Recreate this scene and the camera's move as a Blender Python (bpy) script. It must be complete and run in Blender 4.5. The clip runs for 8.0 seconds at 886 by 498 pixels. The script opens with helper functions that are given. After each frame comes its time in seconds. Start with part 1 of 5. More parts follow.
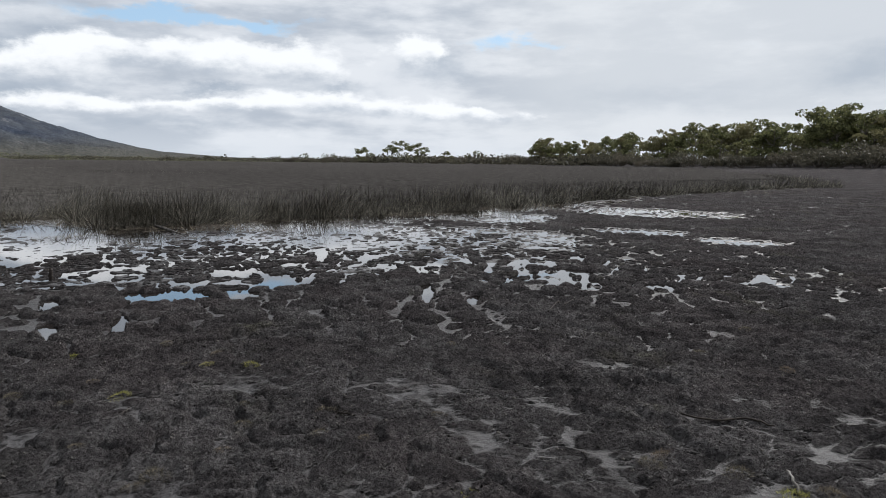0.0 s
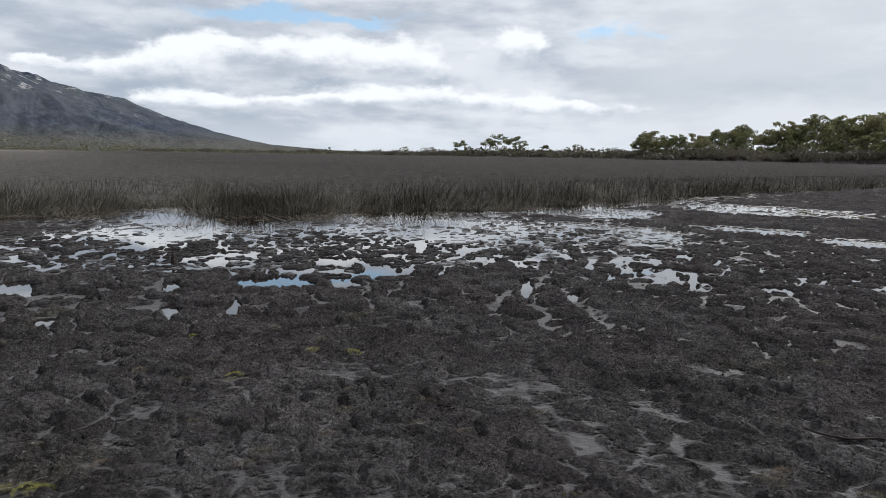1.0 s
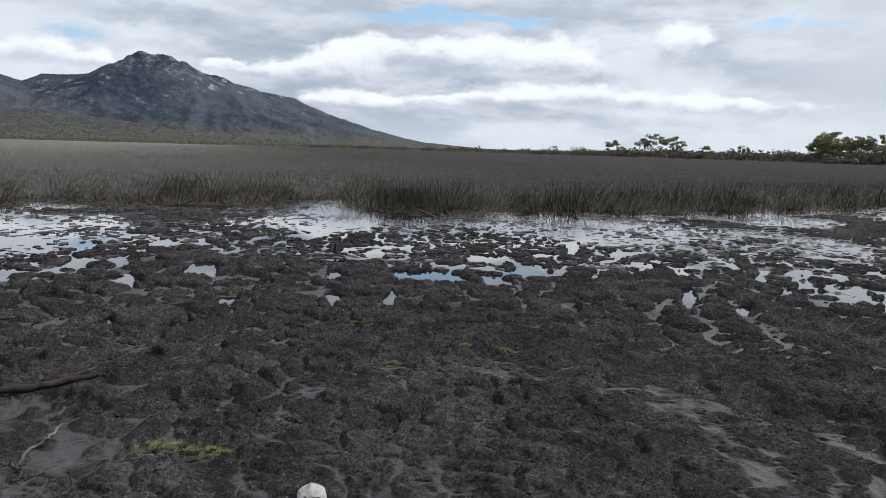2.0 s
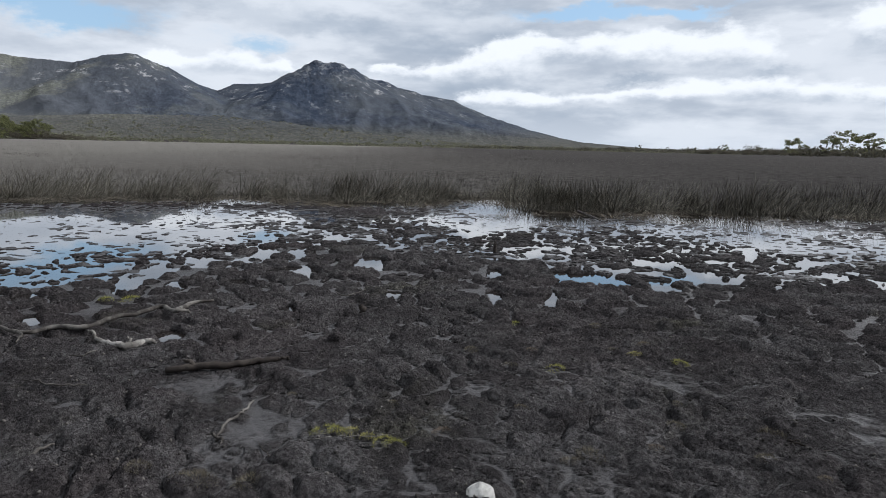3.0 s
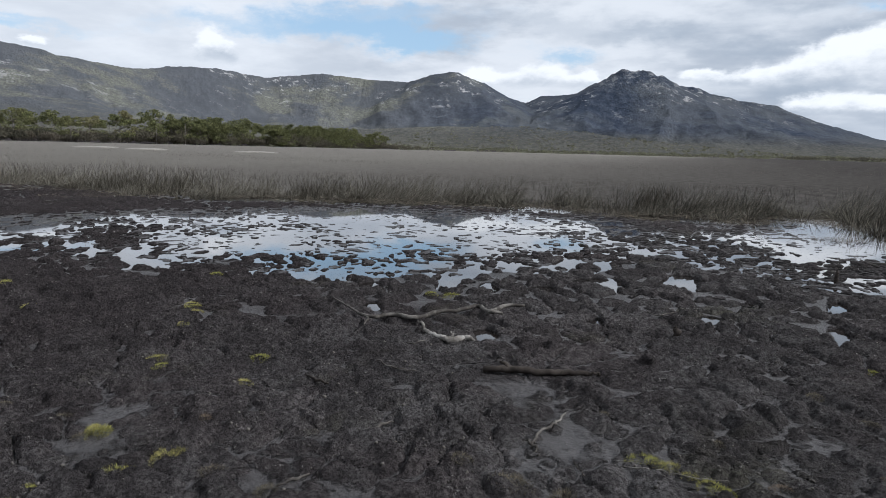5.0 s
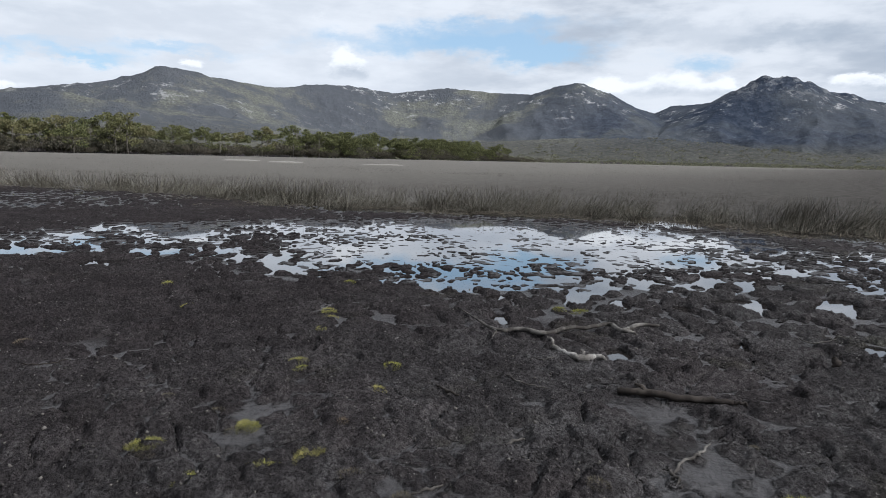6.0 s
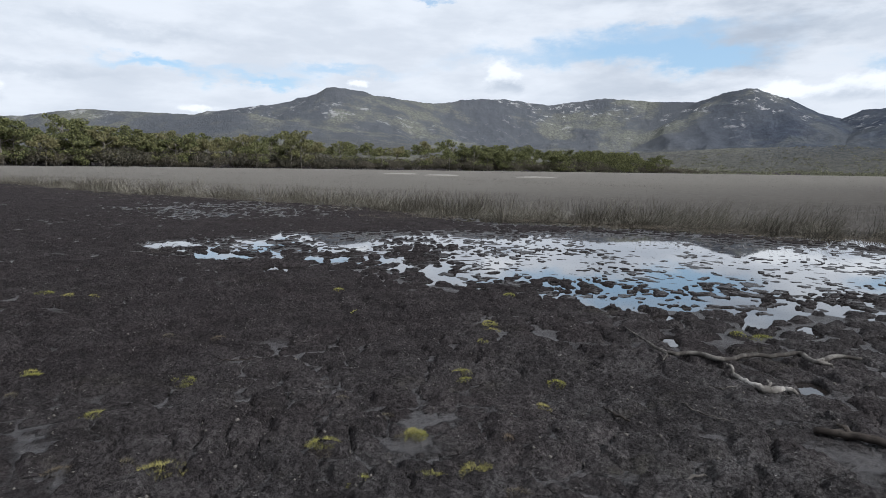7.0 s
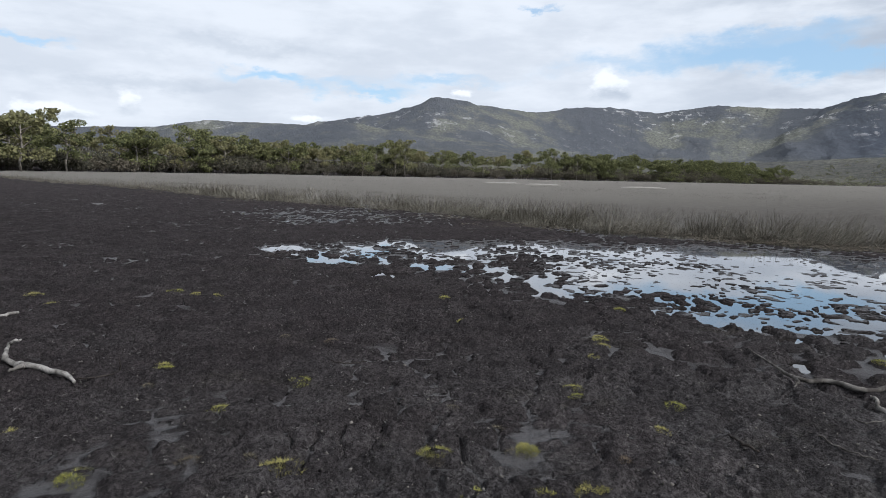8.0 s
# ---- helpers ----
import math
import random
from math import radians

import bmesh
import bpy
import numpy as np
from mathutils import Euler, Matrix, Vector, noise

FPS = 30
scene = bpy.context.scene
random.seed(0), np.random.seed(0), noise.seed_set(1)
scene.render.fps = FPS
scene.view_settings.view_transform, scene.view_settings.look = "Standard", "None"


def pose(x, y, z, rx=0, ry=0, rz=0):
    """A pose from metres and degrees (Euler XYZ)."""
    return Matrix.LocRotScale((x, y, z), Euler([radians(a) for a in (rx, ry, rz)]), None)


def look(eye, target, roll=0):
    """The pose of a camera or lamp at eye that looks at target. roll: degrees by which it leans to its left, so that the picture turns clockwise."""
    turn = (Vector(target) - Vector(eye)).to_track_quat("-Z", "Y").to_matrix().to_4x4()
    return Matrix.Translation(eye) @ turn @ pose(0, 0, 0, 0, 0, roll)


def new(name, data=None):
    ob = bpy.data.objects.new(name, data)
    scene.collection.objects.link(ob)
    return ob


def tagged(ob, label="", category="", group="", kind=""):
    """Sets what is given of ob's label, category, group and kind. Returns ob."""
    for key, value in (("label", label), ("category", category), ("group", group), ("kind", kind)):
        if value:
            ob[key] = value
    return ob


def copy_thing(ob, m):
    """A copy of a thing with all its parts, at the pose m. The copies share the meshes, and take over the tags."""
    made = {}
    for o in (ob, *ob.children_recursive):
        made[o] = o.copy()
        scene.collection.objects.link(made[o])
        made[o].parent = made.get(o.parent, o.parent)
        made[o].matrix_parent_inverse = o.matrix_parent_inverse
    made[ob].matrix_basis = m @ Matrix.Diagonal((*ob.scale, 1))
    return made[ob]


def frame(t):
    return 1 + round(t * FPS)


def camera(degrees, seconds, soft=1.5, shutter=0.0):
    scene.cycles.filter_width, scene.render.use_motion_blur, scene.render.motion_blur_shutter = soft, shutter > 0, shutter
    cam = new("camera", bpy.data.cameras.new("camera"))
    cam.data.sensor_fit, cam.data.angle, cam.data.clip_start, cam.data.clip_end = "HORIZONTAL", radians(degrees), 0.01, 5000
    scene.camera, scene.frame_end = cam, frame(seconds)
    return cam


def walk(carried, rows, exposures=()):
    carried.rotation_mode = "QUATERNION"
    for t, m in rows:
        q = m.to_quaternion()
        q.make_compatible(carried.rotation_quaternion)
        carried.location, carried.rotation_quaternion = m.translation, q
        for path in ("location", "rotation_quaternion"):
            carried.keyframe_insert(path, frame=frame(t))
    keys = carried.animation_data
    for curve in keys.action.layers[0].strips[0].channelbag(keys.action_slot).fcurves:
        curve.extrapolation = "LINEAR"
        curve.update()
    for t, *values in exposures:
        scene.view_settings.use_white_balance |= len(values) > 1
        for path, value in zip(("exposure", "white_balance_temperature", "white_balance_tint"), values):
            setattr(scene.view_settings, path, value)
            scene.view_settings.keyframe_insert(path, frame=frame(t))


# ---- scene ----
cam = camera(69.55, 8.0, soft=0.8)
PATH = [
    #  t     x       y      z     yaw     pitch   roll
    (0.0, -0.000, -0.000, 1.523, 0.00, -7.72, -0.56),
    (0.5, -0.013, 0.024, 1.518, 3.50, -8.12, -0.62),
    (1.0, -0.052, 0.048, 1.514, 8.68, -8.39, -0.80),
    (2.5, -0.234, 0.089, 1.495, 28.87, -8.96, -1.67),
    (3.0, -0.289, 0.082, 1.488, 35.56, -9.08, -1.24),
    (3.5, -0.350, 0.086, 1.484, 41.61, -9.02, -0.99),
    (4.0, -0.390, 0.072, 1.481, 49.23, -8.92, -1.10),
    (4.5, -0.445, 0.047, 1.487, 56.06, -8.97, -1.38),
    (6.0, -0.548, -0.051, 1.494, 72.56, -8.01, -1.31),
    (6.5, -0.577, -0.097, 1.500, 79.08, -7.53, -1.18),
    (7.0, -0.622, -0.142, 1.496, 86.16, -7.15, -0.85),
    (7.5, -0.645, -0.196, 1.499, 91.56, -6.83, -0.97),
    (8.0, -0.663, -0.237, 1.498, 95.14, -6.53, -1.25),
]
walk(cam, [(t, pose(x, y, z + 0.025, 90 + pitch, roll, yaw)) for t, x, y, z, yaw, pitch, roll in PATH],
     exposures=[(0.0, 0.0, 6380, 10), (1.0, 0.0, 6310, 10), (2.5, -0.02, 6160, 10), (3.5, -0.03, 6130, 10), (6.5, 0.05, 6130, 10), (8.0, 0.05, 6100, 10)])

# ---------------------------------------------------------------- sky and light
SUN_AZ, SUN_EL = -38.0, 39.0        # bearing from +y towards -x, elevation

BLUE = [  # openings in the cloud: bearing, elevation, half width, half height, amount
    (24.0, 11.2, 4.8, 0.75, 1.2), (15.5, 11.3, 4.5, 0.6, 1.0), (-4.2, 10.2, 2.2, 0.8, 0.75), (-8.6, 10.0, 1.8, 0.5, 0.7),
    (51.2, 8.0, 3.2, 0.9, 0.75), (72.5, 10.0, 6.5, 1.6, 1.0), (63.5, 9.4, 5.0, 1.2, 1.0), (82.0, 9.6, 6.0, 1.0, 0.45),
    (109.5, 7.9, 6.0, 0.6, 0.9), (101.5, 7.1, 4.5, 0.5, 0.75), (95.0, 8.3, 6.0, 0.7, 0.65), (128.0, 9.7, 4.0, 0.5, 0.8),
    (86.0, 14.3, 1.6, 0.4, 0.8), (66.0, 11.6, 7.0, 0.8, 0.5), (104.0, 12.6, 6.0, 0.5, 0.3),
]
HEAPS = [  # heaped clouds, white above and grey below: bearing, elevation, half width, half height
    (19.0, 8.1, 4.2, 1.5), (12.3, 7.7, 3.4, 1.6), (27.0, 8.2, 4.6, 1.3), (11.5, 4.8, 4.6, 0.9), (3.4, 4.4, 4.0, 0.9),
    (20.5, 4.4, 4.0, 0.7), (30.5, 6.6, 3.6, 1.6), (2.5, 8.9, 2.6, 1.9), (-3.0, 4.0, 4.5, 0.7), (30.0, 4.0, 4.0, 0.7),
    (54.0, 6.4, 2.8, 1.3), (49.3, 6.0, 1.6, 0.9), (58.5, 6.2, 2.8, 0.7), (40.7, 6.3, 1.5, 0.6), (80.9, 7.4, 1.8, 1.3), (81.2, 7.5, 1.3, 1.0),
    (36.5, 6.2, 3.0, 0.9), (106.5, 4.5, 1.7, 0.5), (94.0, 7.1, 0.8, 0.4), (120.8, 5.2, 1.0, 0.9), (126.0, 4.2, 3.0, 0.6),
]
BASES = [  # flat shaded cloud: bearing, elevation, half width, half height, amount
    (32.0, 5.0, 5.0, 0.9, 0.9), (18.9, 5.9, 3.4, 0.5, 1.0), (9.5, 6.2, 3.6, 0.55, 0.9), (45.0, 9.9, 7.0, 0.8, 0.8),
    (36.0, 8.3, 5.0, 0.7, 0.7), (-33.0, 7.0, 4.0, 1.6, 0.7), (34.0, 11.4, 5.0, 0.8, 0.7), (0.5, 8.0, 3.0, 1.2, 0.8),
    (112.0, 10.2, 9.0, 0.7, 0.4), (54.0, 11.0, 6.0, 0.7, 0.5), (23.0, 3.0, 6.0, 0.5, 0.5), (120.0, 6.8, 8.0, 0.6, 0.4),
    (-18.0, 5.5, 8.0, 1.2, 0.35), (29.5, 9.6, 3.0, 0.8, 0.6),
]


def build_world():
    world = bpy.data.worlds.new("overcast_sky")
    scene.world = world
    world.use_nodes = True
    nt = world.node_tree
    nt.nodes.clear()
    N, K = nt.nodes.new, nt.links.new

    def put(socket, value):
        if isinstance(value, (int, float)):
            socket.default_value = value
        else:
            K(value, socket)

    def calc(op, a, b=0.0, c=None):
        n = N("ShaderNodeMath")
        n.operation = op
        put(n.inputs[0], a)
        put(n.inputs[1], b)
        if c is not None:
            put(n.inputs[2], c)
        return n.outputs[0]

    def mix(fac, a, b):
        n = N("ShaderNodeMix")
        n.data_type = "RGBA"
        put(n.inputs["Factor"], fac)
        for name, v in ((6, a), (7, b)):
            if isinstance(v, tuple):
                n.inputs[name].default_value = (*v, 1)
            else:
                K(v, n.inputs[name])
        return n.outputs[2]

    way = N("ShaderNodeTexCoord").outputs["Generated"]
    xyz = N("ShaderNodeSeparateXYZ")
    K(way, xyz.inputs[0])
    x, y, z = xyz.outputs
    az = calc("MULTIPLY", calc("ARCTAN2", calc("MULTIPLY", x, -1.0), y), 57.2958)
    el = calc("MULTIPLY", calc("ARCSINE", z), 57.2958)

    def cloud_noise(scale, stretch, detail, rough=0.55, shift=0.0):
        m = N("ShaderNodeMapping")
        m.inputs["Scale"].default_value = (1, 1, stretch)
        m.inputs["Location"].default_value = (shift, shift * 0.7, 0.0)
        K(way, m.inputs[0])
        n = N("ShaderNodeTexNoise")
        n.inputs["Scale"].default_value = scale
        n.inputs["Detail"].default_value = detail
        n.inputs["Roughness"].default_value = rough
        K(m.outputs[0], n.inputs["Vector"])
        return n.outputs["Fac"]

    wa = calc("MULTIPLY_ADD", cloud_noise(11, 2.0, 9, 0.62), 10.0, -5.0)
    we = calc("MULTIPLY_ADD", cloud_noise(13, 2.2, 9, 0.62, 3.1), 4.2, -2.1)
    waz, wel = calc("ADD", az, wa), calc("ADD", el, we)

    # heaped clouds keep closer to their places
    haz = calc("MULTIPLY_ADD", wa, 0.35, az)
    hel = calc("MULTIPLY_ADD", we, 0.45, el)

    def oval(a, e, ha, he, at=(waz, wel)):
        u = calc("DIVIDE", calc("SUBTRACT", at[0], a), ha)
        v = calc("DIVIDE", calc("SUBTRACT", at[1], e), he)
        q = calc("ADD", calc("MULTIPLY", u, u), calc("MULTIPLY", v, v))
        return calc("EXPONENT", calc("MULTIPLY", q, -1.0)), v

    def blobs(rows):
        total = 0.0
        for a, e, ha, he, amount in rows:
            total = calc("MULTIPLY_ADD", oval(a, e, ha, he)[0], amount, total)
        return total

    def ramp(v, lo, hi):
        n = N("ShaderNodeMapRange")
        n.interpolation_type = "SMOOTHSTEP"
        put(n.inputs["Value"], v)
        n.inputs["From Min"].default_value, n.inputs["From Max"].default_value = lo, hi
        return n.outputs[0]

    nishita = N("ShaderNodeTexSky")
    nishita.sky_type = "NISHITA"
    nishita.sun_disc = False
    nishita.sun_elevation = radians(SUN_EL)
    nishita.sun_rotation = radians(-SUN_AZ)
    nishita.air_density, nishita.dust_density = 1.0, 0.6
    clear = N("ShaderNodeVectorMath")
    clear.operation = "SCALE"
    K(nishita.outputs[0], clear.inputs[0])
    clear.inputs["Scale"].default_value = 0.12
    pale = mix(0.55, clear.outputs[0], (0.48, 0.70, 0.92))

    big = cloud_noise(2.6, 2.4, 6, 0.55, 1.7)
    fine = cloud_noise(7.0, 4.0, 7, 0.55, 5.2)
    soft = calc("ADD", calc("MULTIPLY", big, 0.6), calc("MULTIPLY", fine, 0.4))
    billow = cloud_noise(30.0, 1.7, 8, 0.60, 8.4)
    cloud = mix(ramp(soft, 0.42, 0.58), (0.49, 0.54, 0.61), (0.80, 0.83, 0.87))
    # a smooth even layer in the east, a thin bright veil in the west
    cloud = mix(calc("MULTIPLY", ramp(az, 3.0, -14.0), 0.65), cloud, (0.76, 0.79, 0.82))
    cloud = mix(calc("MULTIPLY", ramp(az, 58.0, 84.0), 0.55), cloud, (0.86, 0.89, 0.93))
    cloud = mix(calc("MULTIPLY", calc("MINIMUM", blobs(BASES), 1.0), 0.72), cloud, (0.34, 0.41, 0.50))
    # blue openings lie behind the heaped clouds
    gaps = ramp(calc("ADD", blobs(BLUE), calc("MULTIPLY_ADD", fine, 1.1, -0.55)), 0.15, 0.95)
    sky = mix(gaps, cloud, pale)
    # heaped cloud: crisp and bright above, running out grey below
    body, height = 0.0, 0.0
    for a, e, ha, he in HEAPS:
        g, v = oval(a, e, ha, he, (haz, hel))
        body = calc("ADD", body, g)
        height = calc("MULTIPLY_ADD", g, v, height)
    level = calc("DIVIDE", height, calc("ADD", body, 0.05))
    puff = calc("ADD", calc("MULTIPLY_ADD", billow, 1.3, -0.65), calc("MULTIPLY_ADD", cloud_noise(11.0, 2.2, 6, 0.55, 4.4), 2.2, -1.1))
    tone = ramp(calc("ADD", level, puff), -1.0, 0.45)
    heap = mix(tone, (0.46, 0.52, 0.60), (0.98, 1.0, 1.02))
    edge = ramp(calc("ADD", body, calc("MULTIPLY", puff, 0.55)), 0.22, 0.62)
    fade = ramp(level, -1.0, 0.1)
    sky = mix(calc("MULTIPLY", edge, fade), sky, heap)
    # towards the horizon all the cloud runs together
    sky = mix(calc("MULTIPLY", ramp(el, 4.0, -1.0), 0.65), sky, (0.72, 0.77, 0.83))
    # overhead, where the sun stands behind it, the cover is brighter
    sky = mix(ramp(el, 18.0, 50.0), sky, (0.92, 0.96, 1.0))
    bg = N("ShaderNodeBackground")
    K(sky, bg.inputs["Color"])
    bg.inputs["Strength"].default_value = 1.0
    K(bg.outputs[0], N("ShaderNodeOutputWorld").inputs["Surface"])


build_world()
sun = new("sun", bpy.data.lights.new("sun", "SUN"))
sun.data.energy, sun.data.angle, sun.data.color = 5.0, radians(3.0), (1.0, 0.975, 0.94)
sun.matrix_world = look((0, 0, 60), (60 * math.sin(radians(SUN_AZ)), -60 * math.cos(radians(SUN_AZ)), 60 - 60 * math.tan(radians(SUN_EL))))


# ---------------------------------------------------------------- materials
class Shader:
    """A small builder of node materials."""

    def __init__(self, name):
        self.mat = bpy.data.materials.new(name)
        self.mat.use_nodes = True
        self.nt = self.mat.node_tree
        self.bsdf = self.nt.nodes["Principled BSDF"]
        self.bsdf.inputs["Specular IOR Level"].default_value = 0.3

    def node(self, kind):
        return self.nt.nodes.new(kind)

    def link(self, a, b):
        self.nt.links.new(a, b)

    def put(self, socket, value):
        if isinstance(value, tuple):
            socket.default_value = (*value, 1) if len(value) == 3 and socket.type == "RGBA" else value
        elif isinstance(value, (int, float)):
            socket.default_value = value
        else:
            self.link(value, socket)

    def place(self):
        return self.node("ShaderNodeNewGeometry").outputs["Position"]

    def obj(self):
        return self.node("ShaderNodeTexCoord").outputs["Object"]

    def noise(self, scale, detail=4, rough=0.55, at=None, stretch=None, lo=None, hi=None):
        n = self.node("ShaderNodeTexNoise")
        n.inputs["Scale"].default_value = scale
        n.inputs["Detail"].default_value = detail
        n.inputs["Roughness"].default_value = rough
        v = at if at is not None else self.place()
        if stretch:
            m = self.node("ShaderNodeMapping")
            m.inputs["Scale"].default_value = stretch
            self.link(v, m.inputs[0])
            v = m.outputs[0]
        self.link(v, n.inputs["Vector"])
        out = n.outputs["Fac"]
        return self.ramp(out, lo, hi) if lo is not None else out

    def ramp(self, v, lo, hi, a=0.0, b=1.0):
        n = self.node("ShaderNodeMapRange")
        n.interpolation_type = "SMOOTHSTEP"
        self.put(n.inputs["Value"], v)
        for name, value in (("From Min", lo), ("From Max", hi), ("To Min", a), ("To Max", b)):
            n.inputs[name].default_value = value
        return n.outputs[0]

    def calc(self, op, a, b=0.0):
        n = self.node("ShaderNodeMath")
        n.operation = op
        self.put(n.inputs[0], a)
        self.put(n.inputs[1], b)
        return n.outputs[0]

    def mix(self, fac, a, b):
        n = self.node("ShaderNodeMix")
        n.data_type = "RGBA"
        self.put(n.inputs["Factor"], fac)
        self.put(n.inputs[6], a)
        self.put(n.inputs[7], b)
        return n.outputs[2]

    def bump(self, height, strength=0.5, distance=0.01, under=None):
        n = self.node("ShaderNodeBump")
        n.inputs["Strength"].default_value = strength
        n.inputs["Distance"].default_value = distance
        self.put(n.inputs["Height"], height)
        if under is not None:
            self.link(under, n.inputs["Normal"])
        return n.outputs[0]

    def finish(self, color, rough=0.8, normal=None):
        self.put(self.bsdf.inputs["Base Color"], color)
        self.put(self.bsdf.inputs["Roughness"], rough)
        if normal is not None:
            self.link(normal, self.bsdf.inputs["Normal"])
        return self.mat

    def island(self):
        return self.node("ShaderNodeNewGeometry").outputs["Random Per Island"]

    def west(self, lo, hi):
        """0 to 1 towards the west of the marsh, for colours that imitate a change of sunlight."""
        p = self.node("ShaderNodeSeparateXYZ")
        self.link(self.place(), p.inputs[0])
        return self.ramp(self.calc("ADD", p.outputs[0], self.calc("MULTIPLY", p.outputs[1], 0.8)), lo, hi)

    def bearing(self):
        """Compass bearing of a place seen from the bank, in degrees."""
        p = self.node("ShaderNodeSeparateXYZ")
        self.link(self.place(), p.inputs[0])
        return self.calc("MULTIPLY", self.calc("ARCTAN2", self.calc("MULTIPLY", p.outputs[0], -1.0), p.outputs[1]), 57.2958)

    def lot(self):
        return self.node("ShaderNodeObjectInfo").outputs["Random"]


def mud_material():
    s = Shader("peat_mud")
    z = s.node("ShaderNodeSeparateXYZ")
    s.link(s.place(), z.inputs[0])
    up = s.node("ShaderNodeSeparateXYZ")
    s.link(s.node("ShaderNodeNewGeometry").outputs["Normal"], up.inputs[0])
    # silt that has settled flat in the hollows stays wet and smooth
    silt = s.calc("MULTIPLY", s.ramp(z.outputs[2], 0.025, 0.012), s.ramp(up.outputs[2], 0.93, 0.99))
    soaked = s.ramp(z.outputs[2], 0.016, 0.004)
    grain = s.noise(190, 4, 0.6)
    crumb = s.noise(52, 6, 0.68)
    clot = s.noise(17, 6, 0.66)
    lump = s.noise(7, 6, 0.62)
    patch = s.noise(0.9, 4, 0.6, lo=0.40, hi=0.64)
    red = s.noise(0.55, 5, 0.65, stretch=(1, 1, 0.2), lo=0.46, hi=0.62)
    green = s.noise(0.8, 5, 0.7, stretch=(1.2, 0.8, 0.3), lo=0.55, hi=0.70)
    mottle = s.noise(2.6, 6, 0.66, stretch=(1.0, 1.0, 0.4), lo=0.44, hi=0.58)
    crust = s.noise(46, 7, 0.72, lo=0.43, hi=0.60)
    flake = s.noise(15, 7, 0.70, lo=0.42, hi=0.60)
    c = s.mix(patch, (0.085, 0.080, 0.080), (0.135, 0.128, 0.128))
    c = s.mix(s.calc("MULTIPLY", red, 0.22), c, (0.112, 0.084, 0.084))
    c = s.mix(s.calc("MULTIPLY", green, 0.45), c, (0.110, 0.107, 0.068))
    # browner peat westward, its colour darkened to offset the frontal sun there
    c = s.mix(s.calc("MULTIPLY", s.west(-1.0, -8.0), 0.75), c, (0.056, 0.047, 0.048))
    c = s.mix(s.calc("MULTIPLY", mottle, 0.5), c, (0.034, 0.030, 0.031))
    # black peat between flakes of dried crust, also painting the shade of fine relief
    c = s.mix(s.calc("MULTIPLY", flake, 0.46), c, (0.019, 0.017, 0.017))
    c = s.mix(s.calc("MULTIPLY", crust, 0.66), c, (0.014, 0.012, 0.013))
    # dry crumb tips, paled further to paint highlights on the raised grains
    tips = s.calc("MULTIPLY", s.ramp(lump, 0.47, 0.64), s.calc("MULTIPLY", s.ramp(crumb, 0.55, 0.68), s.ramp(clot, 0.44, 0.58)))
    c = s.mix(s.calc("MULTIPLY", tips, 0.85), c, (0.33, 0.315, 0.30))
    c = s.mix(s.calc("MULTIPLY", silt, 0.75), c, (0.047, 0.044, 0.045))
    c = s.mix(s.calc("MULTIPLY", soaked, 0.7), c, (0.026, 0.024, 0.024))
    dry = s.calc("SUBTRACT", 1.0, s.calc("MULTIPLY", silt, 0.75))
    n = s.bump(s.calc("MULTIPLY", s.calc("ADD", s.calc("MULTIPLY", clot, 1.0), s.calc("MULTIPLY", lump, 1.3)), dry), 1.0, 0.075)
    n = s.bump(s.calc("MULTIPLY", s.calc("ADD", crumb, s.calc("MULTIPLY", grain, 0.3)), dry), 1.0, 0.05, n)
    s.put(s.bsdf.inputs["Specular IOR Level"], s.calc("MULTIPLY", silt, 0.20))
    rough = s.calc("SUBTRACT", 0.80, s.calc("MULTIPLY", silt, s.calc("ADD", 0.14, s.calc("MULTIPLY", s.noise(1.7, 3), 0.3))))
    return s.finish(c, rough, n)


def water_material():
    s = Shader("still_water")
    s.bsdf.inputs["IOR"].default_value = 1.46
    s.bsdf.inputs["Coat Weight"].default_value = 0.5
    s.bsdf.inputs["Coat Roughness"].default_value = 0.02
    s.bsdf.inputs["Specular IOR Level"].default_value = 0.5
    n = s.bump(s.noise(3.0, 3, 0.5), 0.02, 0.01)
    return s.finish((0.012, 0.010, 0.009), 0.02, n)


def blade_material(name, dark, mid, straw, tone=0.0):
    s = Shader(name)
    r = s.island()
    c = s.mix(s.ramp(r, 0.2, 0.7), dark, mid)
    c = s.mix(s.ramp(r, 0.55, 0.97), c, straw)
    big = s.noise(0.16, 4, 0.6, lo=0.35, hi=0.68)
    c = s.mix(s.calc("MULTIPLY", big, 0.45), c, mid)
    # more straw to the west: front light on the blades, put into their colour
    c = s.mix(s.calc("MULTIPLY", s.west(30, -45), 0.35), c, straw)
    s.bsdf.inputs["Specular IOR Level"].default_value = 0.02
    return s.finish(c, 0.75)


def leaf_material(name, dark, light, straw):
    s = Shader(name)
    c = s.mix(s.ramp(s.island(), 0.1, 0.95), dark, light)
    c = s.mix(s.calc("MULTIPLY", s.ramp(s.lot(), 0.45, 1.0), 0.6), c, straw)
    s.bsdf.inputs["Specular IOR Level"].default_value = 0.12
    s.finish(c, 0.6)
    # light comes through the thin leaves
    glow = s.node("ShaderNodeBsdfTranslucent")
    s.link(c, glow.inputs["Color"])
    both = s.node("ShaderNodeMixShader")
    both.inputs[0].default_value = 0.35
    s.link(s.bsdf.outputs[0], both.inputs[1])
    s.link(glow.outputs[0], both.inputs[2])
    s.link(both.outputs[0], s.nt.nodes["Material Output"].inputs["Surface"])
    return s.mat


